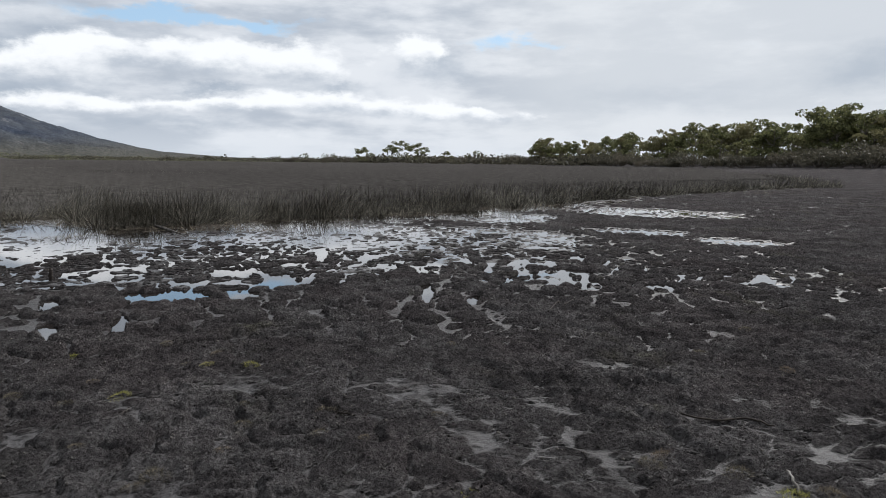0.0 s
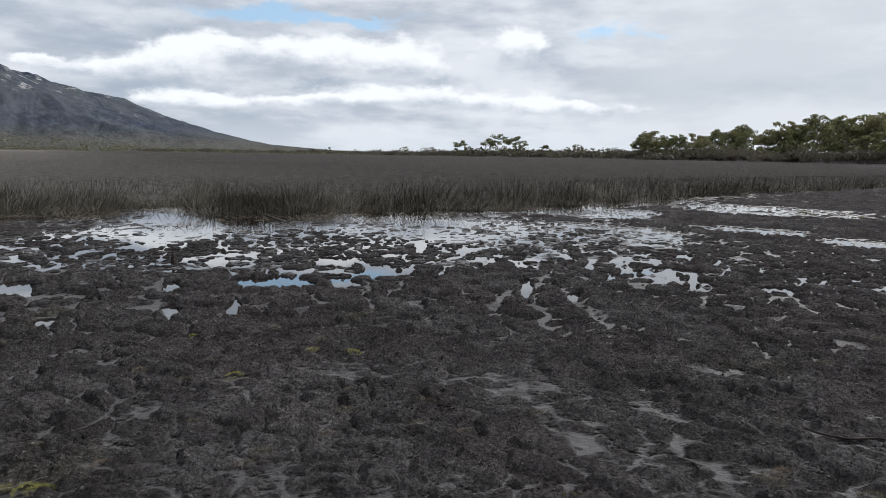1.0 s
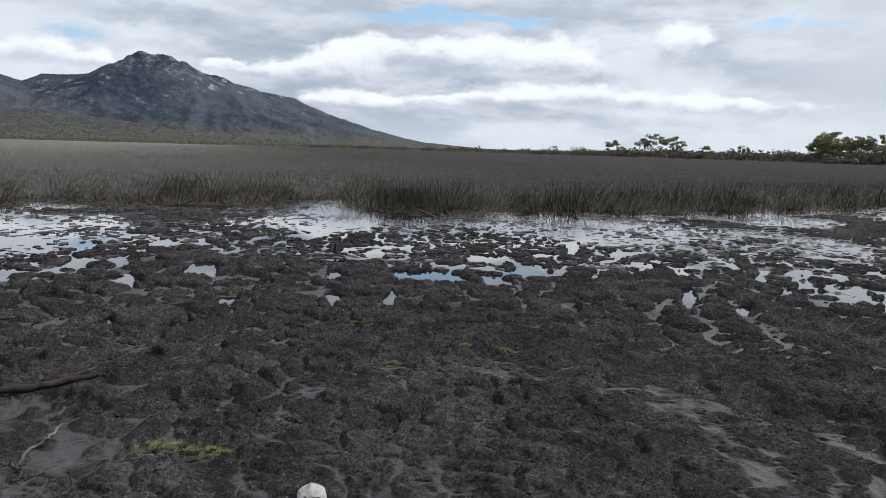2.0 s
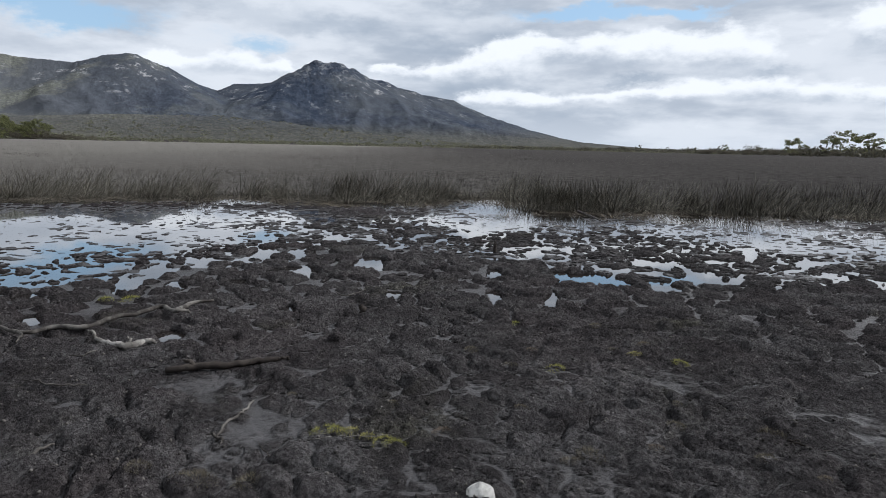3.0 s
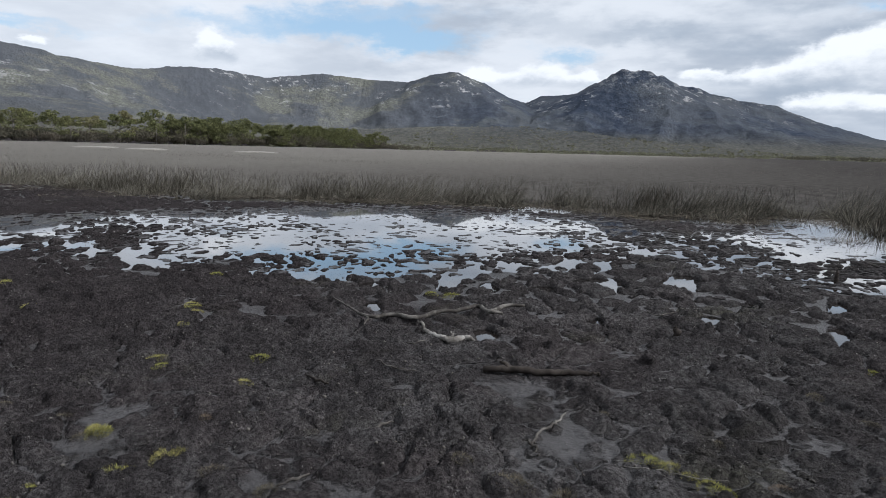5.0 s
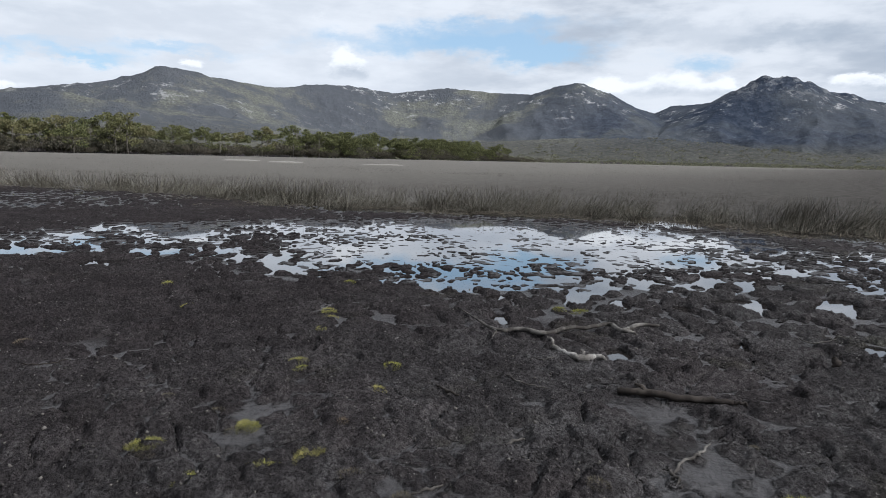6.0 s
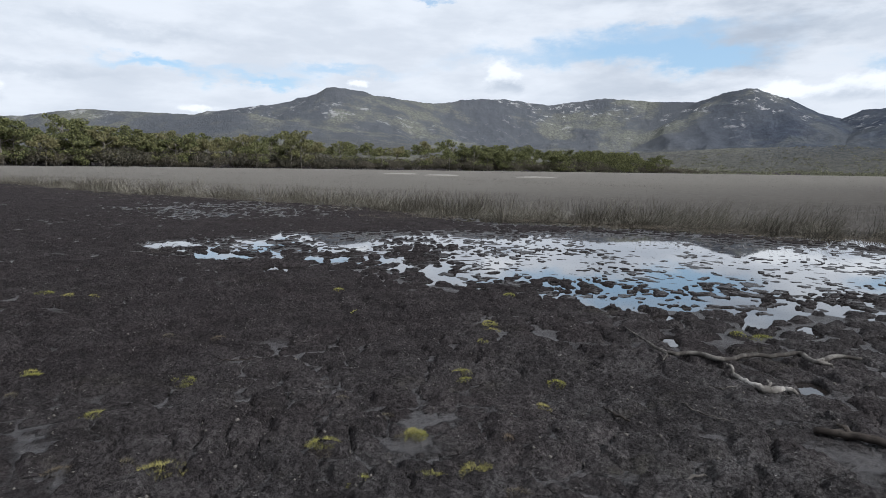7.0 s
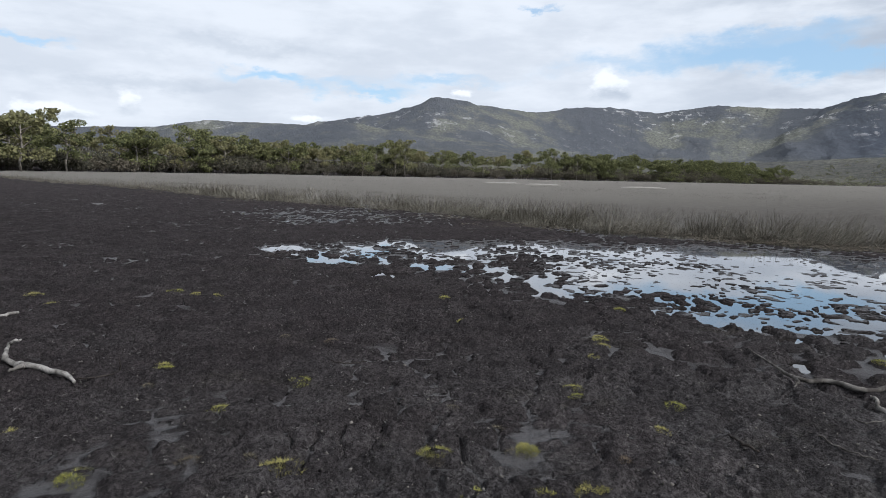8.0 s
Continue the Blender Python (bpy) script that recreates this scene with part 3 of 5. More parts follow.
def build_water():
    az, r = np.linspace(-180, 180, 121), np.array([0.5, 6, 12, 20, 30, 42, 55])
    A, R = np.meshgrid(az, r)
    x, y = bearing(A, R)
    co = np.stack([x.ravel(), y.ravel(), np.zeros(x.size)], -1)
    ob = new("water", mesh_from("water", co, grid_faces(len(r), len(az))[:, ::-1], WATER))
    tagged(ob, "still shallow water reflecting the clouds between mud clods", "water", kind="structure")


build_ground()
build_water()


# ---------------------------------------------------------------- blades
def blades(x, y, z, height, width, lean, heading, bend, segments=3):
    """Tapered bent strips; one row of arrays, one entry a blade. Gives vertices and triangles."""
    n = len(x)
    t = np.linspace(0, 1, segments + 1)
    angle = lean[:, None] + bend[:, None] * t[None, :]
    step = height[:, None] / segments
    out = np.cumsum(np.concatenate([np.zeros((n, 1)), np.sin(angle[:, 1:]) * step], 1), 1)
    up = np.cumsum(np.concatenate([np.zeros((n, 1)), np.cos(angle[:, 1:]) * step], 1), 1)
    cx, cy = np.cos(heading)[:, None], np.sin(heading)[:, None]
    turn = heading + rng.uniform(0.6, 2.5, n)
    sx, sy = np.cos(turn)[:, None], np.sin(turn)[:, None]
    half = width[:, None] * 0.5 * (1 - 0.85 * t[None, :] ** 1.5)
    px, py, pz = x[:, None] + cx * out, y[:, None] + cy * out, z[:, None] + up
    a = np.stack([px - sx * half, py - sy * half, pz], -1)
    b = np.stack([px + sx * half, py + sy * half, pz], -1)
    co = np.stack([a, b], 2).reshape(n, -1, 3)
    per = 2 * (segments + 1)
    tri = []
    for k in range(segments):
        i = 2 * k
        tri += [(i, i + 1, i + 3), (i, i + 3, i + 2)]
    tri = np.array(tri)
    faces = (np.arange(n)[:, None, None] * per + tri[None]).reshape(-1, 3)
    return co.reshape(-1, 3), faces


def rim_of(az):
    return np.interp(az, RIM_AZ, RIM_R, left=60, right=110)


def scatter_sedge(count, near, far, deep0, deep1):
    """Random places in the sedge, by distance from the bank and depth behind its front."""
    az = rng.uniform(-42, 136, count)
    r = np.sqrt(rng.uniform(near ** 2, far ** 2, count))
    x, y = bearing(az, r)
    sd = -shore_distance(x, y)
    keep = (sd > deep0) & (sd < deep1) & (r < rim_of(az))
    return x[keep], y[keep], sd[keep], r[keep]


def build_sedge():
    tops = 0.58
    # the front, blade by blade
    p, q = SHORE[1:-1], SHORE[2:]
    run, away = np.hypot(*(q - p).T), np.hypot(*(0.5 * (p + q)).T)
    count = 400000
    pick = rng.choice(len(p), count, p=(run * np.minimum(1, (20 / away) ** 1.25)) / (run * np.minimum(1, (20 / away) ** 1.25)).sum())
    t = rng.random(count)[:, None]
    side = np.stack([-(q - p)[:, 1], (q - p)[:, 0]], -1)[pick] / run[pick][:, None]
    at = p[pick] * (1 - t) + q[pick] * t + side * rng.uniform(-4.5, 4.5, count)[:, None]
    x, y = at[:, 0], at[:, 1]
    sd, r = -shore_distance(x, y), np.hypot(x, y)
    clump = fbm(x * 1.1, y * 1.1, 3, 101)
    keep = (sd > 0) & (sd < 4.2) & (rng.random(count) < np.clip(0.75 + 1.5 * clump, 0.06, 1) * np.clip(1.3 - sd * 0.22, 0.3, 1))
    x, y, sd, r, clump = x[keep], y[keep], sd[keep], r[keep], clump[keep]
    n = len(x)
    h = (tops + 0.16 * clump + 0.1 * fbm(x * 0.2, y * 0.2, 2, 111)) * rng.uniform(0.65, 1.2, n) * np.clip(0.72 + sd * 0.14 + 0.45 * clump, 0.5, 1.08)
    lean = np.abs(rng.normal(0.05, 0.30, n)) + 0.6 * (rng.random(n) < 0.15)
    comb = 2.6 * fbm(x * 0.5, y * 0.5, 2, 121)
    heading = comb + rng.normal(0, 0.6, n)
    bend = np.abs(rng.normal(1.5, 0.75, n))
    c1, f1 = blades(x, y, np.full(n, -0.03), h * 1.3, rng.uniform(0.005, 0.010, n) * np.clip(r / 16, 1, 2.6), lean, heading, bend, 2)
    # behind it, wider and sparser
    x, y, sd, r = scatter_sedge(230000, 14, 60, 2.5, 9.0)
    n = len(x)
    lift = 0.27 * smooth(sd, 0, 5) + rise(x, y)
    h = rng.uniform(0.22, 0.44, n) * np.clip(1.25 - 0.09 * sd, 0.4, 1) * (1 + 0.25 * fbm(x * 0.4, y * 0.4, 2, 131))
    c2, f2 = blades(x, y, lift, h, rng.uniform(0.010, 0.018, n) * r / 22, np.abs(rng.normal(0, 0.45, n)), rng.uniform(0, 6.28, n), np.abs(rng.normal(0.2, 0.3, n)), 1)
    # tips all across the marsh, coarser with distance
    m = 110000
    az, r = rng.uniform(-42, 136, m), np.exp(rng.uniform(math.log(48), math.log(300), m))
    x, y = bearing(az, r)
    keep = (-shore_distance(x, y) > 6) & (r < rim_of(az))
    x, y, r = x[keep], y[keep], r[keep]
    n = len(x)
    tall = rng.uniform(0.16, 0.36, n) * (1 + 0.35 * fbm(x * 0.12, y * 0.12, 3, 137))
    c3, f3 = blades(x, y, 0.34 + rise(x, y), tall * 0.40, 0.0007 * r * rng.uniform(0.6, 1.4, n), np.abs(rng.normal(0, 0.4, n)), rng.uniform(0, 6.28, n), np.abs(rng.normal(0.2, 0.3, n)), 1)
    c2, f2 = np.concatenate([c2, c3]), np.concatenate([f2, f3 + len(c2)])
    ob = new("sedge_bed", mesh_from("sedge_bed", c1, f1, SEDGE, True))
    tagged(ob, "dense dry grey-brown sedge standing at the water's edge", "sedge", kind="stuff")
    ob = new("sedge_field", mesh_from("sedge_field", c2, f2, FIELD, True))
    tagged(ob, "dry sedge tips across the wide marsh", "sedge", kind="stuff")


def build_canopy():
    """The matted inside of the sedge, a little below its tips."""
    az = np.arange(-42, 136.1, 0.45)
    s = np.linspace(0, 1, 130) ** 1.7
    A, S = np.meshgrid(az, s)
    # from the front to the rim along each bearing
    x0, y0 = [], []
    for a in az:
        rr = np.arange(11, 240, 0.2)
        bx, by = bearing(np.full(len(rr), a), rr)
        inside = np.nonzero((shore_distance(bx, by) < -1.8))[0]
        x0.append(rr[inside[0]] if len(inside) else 60.0)
    first = np.array(x0)
    last = np.maximum(rim_of(az), first + 0.5)
    R = first[None, :] + (last - first)[None, :] * S
    x, y = bearing(A, R)
    z = 0.46 + 0.07 * fbm(x * 0.9, y * 0.9, 4, 141) + 0.07 * fbm(x * 0.15, y * 0.15, 3, 143)
    depth = -shore_distance(x.ravel(), y.ravel()).reshape(x.shape)
    z = z * smooth(depth, 1.4, 4.0) - 0.05
    z = z + rise(x.ravel(), y.ravel()).reshape(x.shape)
    co = np.stack([x, y, z], -1).reshape(-1, 3)
    ob = new("sedge_canopy", mesh_from("sedge_canopy", co, grid_faces(*x.shape)[:, ::-1], CANOPY))
    tagged(ob, "matted grey-brown sedge tops stretching across the marsh", "sedge", kind="stuff")


def build_bare_strips():
    """Pale sandy openings far out in the sedge, added as patches just above its canopy."""
    for az, r, wide, deep in ((90.0, 104, 3.6, 1.0), (86.4, 96, 2.9, 0.8), (78.0, 90, 3.0, 0.6)):
        a, q = np.meshgrid(np.linspace(0, 2 * math.pi, 49), np.linspace(0.02, 1, 9))
        edge = 1 + 0.30 * fbm(np.cos(a) * 1.6 + az, np.sin(a) * 1.6, 3, 145)
        cx, cy = bearing(az, r)
        ux, uy = bearing(az, 1.0)
        u, v = q * edge * wide * np.cos(a), q * edge * deep * np.sin(a)
        x, y = cx - uy * u + ux * v, cy + ux * u + uy * v
        z = 0.56 + rise(x, y) + 0.05 * fbm(x * 2, y * 2, 3, 147) - 0.25 * q ** 4
        ob = new("bare_strip", mesh_from("bare_strip", np.stack([x, y, z], -1).reshape(-1, 3), grid_faces(*x.shape), BARE))
        tagged(ob, "pale sandy opening in the sedge out in the marsh", "sedge", kind="stuff")


build_sedge()
build_canopy()
build_bare_strips()


# ---------------------------------------------------------------- mountains
# the crest: bearing, distance, elevation above the eye in degrees
CREST = [
    (15, 3720, 0.10), (20, 3600, 0.38), (25.3, 3350, 0.80), (28.1, 3200, 1.6), (31, 3100, 2.45), (35.2, 3000, 4.05), (37.4, 2950, 4.4), (40.9, 2900, 5.4),
    (42.9, 2850, 5.7), (43.9, 2820, 6.45), (45.0, 2800, 6.9), (46.3, 2800, 6.95), (47.0, 2800, 6.6), (48.6, 2800, 5.75), (50.0, 2830, 5.0), (52.9, 2900, 4.75), (54.5, 3000, 4.1), (56.9, 2930, 4.75), (58.8, 2860, 5.85), (61, 2800, 6.65), (62.6, 2830, 6.35), (64.7, 2900, 5.7),
    (68.7, 3000, 5.8), (72, 3000, 6.1), (77, 3000, 5.55), (81, 2900, 6.05), (84.2, 2800, 6.0), (87.2, 2700, 5.6), (92.4, 2520, 6.2), (93.4, 2500, 6.5), (95.8, 2450, 6.75), (98.2, 2450, 5.85),
    (101.5, 2400, 5.05), (105.6, 2480, 4.45), (106.9, 2500, 4.1), (115, 2600, 4.15), (119, 2700, 3.4), (130, 2800, 2.9), (145, 2900, 2.5),
]


# a lower shoulder in front of it
SPUR = [(112, 2000, 3.3), (106, 1950, 4.1), (103, 1900, 4.4), (99, 1850, 3.8), (95, 1800, 3.0), (91, 1750, 2.2), (87, 1700, 1.4)]

# the low wooded foot of the slopes
FOOT = [(70, 1500, 1.5), (62, 1500, 2.0), (55, 1450, 2.1), (50, 1400, 1.8), (44, 1400, 1.1)]


def ridge_points(rows):
    return [(*bearing(a, d), d * math.tan(radians(e)) + 1.5) for a, d, e in rows]


def mountain_height(x, y):
    A, R = np.degrees(np.arctan2(-x, y)), np.hypot(x, y)
    best = np.full(x.shape, -9.0)
    gap = np.full(x.shape, 1e9)
    lines = [ridge_points(rows) for rows in (CREST, SPUR, FOOT)]
    for p, q in [pair for line in lines for pair in zip(line[:-1], line[1:])]:
        dx, dy = q[0] - p[0], q[1] - p[1]
        t = np.clip(((x - p[0]) * dx + (y - p[1]) * dy) / (dx * dx + dy * dy), 0, 1)
        d = np.maximum(np.hypot(x - p[0] - t * dx, y - p[1] - t * dy) - 25, 0)
        top = p[2] + (q[2] - p[2]) * t
        best = np.maximum(best, top * np.clip(1.10 * np.exp(-d / (230 + 0.95 * top)) - 0.10, -0.02, 1))
        gap = np.minimum(gap, d)
    # gullies and buttresses running down from the crest
    ridge = 1 - np.abs(fbm(x / 420, y / 420, 5, 151, 0.55)) * 2.2
    spur = 1 - np.abs(fbm(A / 4.6 + 0.22 * fbm(x / 300, y / 300, 3, 8), R / 1900, 4, 157, 0.5)) * 2.4
    away = smooth(gap, 30, 700)
    z = best * (1 - away * (0.34 * (1 - ridge) + 0.24 * (1 - spur)))
    z = z + smooth(best, 20, 120) * 4.5 * fbm(x / 70, y / 70, 4, 163, 0.6)
    crag = smooth(best, 200, 300) * smooth(A, 52, 48)
    z = z + (4 * smooth(best, 215, 320) + 9 * crag) * fbm(x / 38, y / 38, 4, 167, 0.65)
    return np.where(best < 4, best - 2.0, z) * smooth(R, 620, 1400) - 4 * smooth(R, 1000, 640)


def build_mountains():
    A, R = np.meshgrid(np.arange(14, 146, 0.16), np.concatenate([np.linspace(600, 1500, 36), np.linspace(1515, 3150, 105), np.linspace(3180, 3750, 12)]))
    x, y = bearing(A, R)
    co = np.stack([x, y, mountain_height(x, y)], -1).reshape(-1, 3)
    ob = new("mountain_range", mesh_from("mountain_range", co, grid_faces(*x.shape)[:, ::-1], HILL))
    tagged(ob, "bush-covered mountains painted haze blue-grey, with pale granite outcrops", "mountain", kind="structure")


build_mountains()


# ---------------------------------------------------------------- trees and shrubs
def tube(points, radii, sides=6, wobble=0.0, seed=0):
    """A tapered tube through the points, closed at both ends. Gives vertices and quads."""
    pts = [Vector(p) for p in points]
    r_ = random.Random(seed)
    co, faces = [], []
    side = Vector((0.31, 0.52, 0.79))
    for i, p in enumerate(pts):
        d = (pts[min(i + 1, len(pts) - 1)] - pts[max(i - 1, 0)]).normalized()
        u = d.cross(side)
        if u.length < 0.1:
            u = d.cross(Vector((1, 0, 0)))
        u.normalize()
        v = d.cross(u)
        for k in range(sides):
            a = 2 * math.pi * k / sides
            rr = radii[i] * (1 + wobble * r_.uniform(-1, 1))
            co.append(p + (u * math.cos(a) + v * math.sin(a)) * rr)
    for i in range(len(pts) - 1):
        for k in range(sides):
            a, b = i * sides + k, i * sides + (k + 1) % sides
            faces.append((a, b, b + sides, a + sides))
    base = len(co)
    co += [pts[0], pts[-1]]
    last = (len(pts) - 1) * sides
    for k in range(sides):
        faces.append((base, (k + 1) % sides, k, k))
        faces.append((base + 1, last + k, last + (k + 1) % sides, last + (k + 1) % sides))
    return co, faces


def joined(name, pieces, material, flat=False):
    me = bpy.data.meshes.new(name)
    co, faces = [], []
    for c, f in pieces:
        n = len(co)
        co += [tuple(p) for p in c]
        faces += [tuple(dict.fromkeys(i + n for i in q)) for q in f]
    me.from_pydata(co, [], faces)
    me.polygons.foreach_set("use_smooth", np.full(len(me.polygons), not flat))
    me.materials.append(material)
    return me


def leaf_cloud(centres, radii, count, size, g, flat=0.7):
    """Many small leaf sprays round the given centres."""
    pick = g.choice(len(centres), count, p=radii ** 2 / (radii ** 2).sum())
    d = g.normal(0, 1, (count, 3))
    d /= np.linalg.norm(d, axis=1)[:, None]
    c = centres[pick] + d * (radii[pick] * g.uniform(0.45, 1.0, count) ** 0.5)[:, None] * np.array([1, 1, flat])
    u = g.normal(0, 1, (count, 3))
    u /= np.linalg.norm(u, axis=1)[:, None]
    v = np.cross(u, g.normal(0, 1, (count, 3)))
    v /= np.linalg.norm(v, axis=1)[:, None]
    s = size * g.uniform(0.6, 1.4, count)[:, None]
    co = np.stack([c - u * s, c + u * s, c + v * s * 1.2], 1).reshape(-1, 3)
    return co, np.arange(count * 3).reshape(-1, 3)


def gum_tree(seed, height, spread, leaves, size, low=0.35):
    """An empty with a trunk with its limbs and a crown of leaf clumps."""
    g, r_ = np.random.default_rng(seed), random.Random(seed)
    root = new("gum_tree")
    pieces, tips = [], []
    fork = height * r_.uniform(low, low + 0.10)
    sway = [Vector((r_.uniform(-1, 1), r_.uniform(-1, 1), 0)) * 0.05 * height for _ in range(3)]
    trunk = [Vector((0, 0, -0.3)), sway[0] * 0.3 + Vector((0, 0, fork * 0.5)), sway[1] * 0.6 + Vector((0, 0, fork)), sway[2] + Vector((0, 0, height * 0.78))]
    w = height * 0.016
    pieces.append(tube(trunk, [w * 1.3, w, w * 0.85, w * 0.3], 6, 0.08, seed))
    tips.append((trunk[3], spread * 0.30))
    for k in range(r_.randint(6, 9)):
        a = 2.4 * k + r_.uniform(-0.5, 0.5)
        q = r_.uniform(0.0, 0.75)
        start = trunk[2].lerp(trunk[3], q)
        reach = spread * r_.uniform(0.5, 1.0) * (1 - 0.45 * q)
        end = start + Vector((math.cos(a) * reach, math.sin(a) * reach, height * r_.uniform(0.10, 0.30)))
        mid = start.lerp(end, 0.5) + Vector((0, 0, -0.03 * height)) + Vector((r_.uniform(-1, 1), r_.uniform(-1, 1), 0)) * 0.1 * spread
        pieces.append(tube([start, mid, end], [w * 0.55, w * 0.36, w * 0.12], 5, 0.05, seed + k))
        tips.append((end, spread * r_.uniform(0.20, 0.34)))
        for _ in range(2):
            tips.append((mid.lerp(end, r_.uniform(0.4, 0.9)) + Vector((r_.uniform(-1, 1), r_.uniform(-1, 1), r_.uniform(0.1, 0.8))) * spread * 0.25, spread * r_.uniform(0.14, 0.25)))
    for k in range(4):
        a = 1.6 * k + r_.uniform(-0.5, 0.5)
        tips.append((Vector((math.cos(a) * spread * 0.6, math.sin(a) * spread * 0.6, fork * r_.uniform(0.7, 1.3))), spread * r_.uniform(0.25, 0.4)))
    centres, radii = np.array([tuple(p) for p, _ in tips]), np.array([q for _, q in tips])
    part("trunk", joined("trunk", pieces, BARK), root)
    co, faces = leaf_cloud(centres, radii, leaves, size, g, 0.5)
    part("crown", mesh_from("crown", co, faces, LEAF, True), root)
    return root


def shrub(seed, height, leaves, size):
    g, r_ = np.random.default_rng(seed), random.Random(seed)
    root = new("shrub")
    pieces, tips = [], []
    for k in range(6):
        a = k * 1.05 + r_.uniform(-0.4, 0.4)
        end = Vector((math.cos(a) * height * 0.6, math.sin(a) * height * 0.6, height * r_.uniform(0.45, 0.8)))
        pieces.append(tube([(0, 0, -0.2), end * 0.5, end], [height * 0.025, height * 0.018, height * 0.008], 4, 0, seed + k))
        tips.append((end, height * r_.uniform(0.3, 0.5)))
    tips.append((Vector((0, 0, height * 0.55)), height * 0.5))
    part("stem", joined("stem", pieces, BARK), root)
    centres, radii = np.array([tuple(p) for p, _ in tips]), np.array([q for _, q in tips])
    co, faces = leaf_cloud(centres, radii, leaves, size, g, 0.75)
    part("foliage", mesh_from("foliage", co, faces, SHRUB, True), root)
    return root


def spread_out(proto, places, label, category, group, rest, rest_label):
    """Puts copies of the prototypes at (x, y, turn, scale), the nearest 300 as things; the rest stands joined behind them."""
    used, crowd = set(), []
    leafy = [next(c.data for c in p.children if c.name.startswith(("crown", "foliage"))) for p in proto]
    places = sorted(places, key=lambda q: math.hypot(q[0], q[1]))
    for i, (px, py, turn, size) in enumerate(places):
        k = i % len(proto)
        z = float(mud_height(np.array([px]), np.array([py]))[0]) - 0.05
        m = pose(px, py, z, 0, 0, turn) @ Matrix.Diagonal((size, size, size * random.uniform(0.92, 1.08), 1))
        if i >= 300:
            me = leafy[k]
            co = np.empty(len(me.vertices) * 3)
            me.vertices.foreach_get("co", co)
            a = np.array(m)
            crowd.append(co.reshape(-1, 3) @ a[:3, :3].T + a[:3, 3])
            continue
        if k in used:
            ob = copy_thing(proto[k], m)
        else:
            ob = proto[k]
            used.add(k)
        ob.matrix_basis = m
        tagged(ob, label, category, group)
    if crowd:
        co = np.concatenate(crowd)
        ob = new(rest, mesh_from(rest, co, np.arange(len(co)).reshape(-1, 3), leafy[0].materials[0], True))
        tagged(ob, rest_label, category, kind="stuff")


def tree_belt(count, az0, az1, depth, power=1.0, hole=0.0):
    """Places of trees behind the rim of the sedge."""
    out = []
    for i in range(count):
        a = random.uniform(az0, az1)
        r = float(rim_of(np.array([a]))[0]) + 4 + depth * random.random() ** power
        px, py = bearing(a, r)
        out.append((float(px), float(py), random.uniform(0, 360), 1.0))
    return out


GUMS = [gum_tree(300 + i, h, s, 1500, 0.235, l) for i, (h, s, l) in enumerate(
    [(9.0, 4.0, 0.26), (10.0, 3.8, 0.34), (8.0, 4.2, 0.22), (11.0, 4.2, 0.34), (7.0, 3.6, 0.20), (9.5, 4.6, 0.28)])]
SHRUBS = [shrub(400 + i, h, 600, 0.13) for i, h in enumerate([2.2, 1.7, 2.8, 1.4])]


def build_woods():
    random.seed(11)
    left = tree_belt(200, 69, 134, 70, 1.2)
    left += tree_belt(75, 67, 84, 60, 1.2)
    left = [(px, py, t, random.uniform(0.8, 1.12)) for px, py, t, s in left]
    right = []
    for i in range(165):
        a = random.uniform(-46, -8)
        r = np.interp(a, [-46, -30, -20, -8], [120, 140, 175, 235]) + 45 * random.random()
        px, py = bearing(a, r)
        right.append((float(px), float(py), random.uniform(0, 360), random.uniform(0.85, 1.2) * np.interp(a, [-30, -24, -20, -8], [1.06, 1.02, 0.96, 0.85])))
    spots = [(7.2, 300, 0.95), (6.4, 310, 0.8), (4.6, 295, 1.05), (3.6, 300, 1.15), (2.6, 290, 1.05), (1.9, 305, 0.9), (-0.3, 300, 0.95), (-2.2, 320, 0.55),
             (-2.9, 325, 0.6), (-3.5, 330, 0.55), (9.5, 330, 0.5), (12.0, 360, 0.5)]
    middle = [(*map(float, bearing(a, r)), 50.0 * i, s) for i, (a, r, s) in enumerate(spots)]
    tall = [(*map(float, bearing(a, r)), 30.0, s) for a, r, s in ((128.3, 122, 1.3), (130.4, 126, 1.25), (125.4, 132, 1.0), (111.5, 180, 1.1))]
    spread_out(GUMS, tall + left + right + middle, "olive-green gum tree with pale limbs and an open crown", "tree", "bush along the marsh", "tree_crowns", "olive-green crowns of the wood behind")
    low = [(px, py, t, random.uniform(1.0, 2.0)) for px, py, t, s in tree_belt(300, 64, 134, 16)]
    for i in range(190):
        a = random.uniform(-46, 14)
        r = np.interp(a, [-46, -30, -20, -8, 14], [112, 128, 160, 225, 330]) + 14 * random.random()
        px, py = bearing(a, r)
        low.append((float(px), float(py), random.uniform(0, 360), random.uniform(0.8, 1.6)))
    spread_out(SHRUBS, low, "low olive-brown shrub on the rim of the marsh", "shrub", "shrubs along the marsh", "scrub", "olive-brown scrub at the foot of the wood")


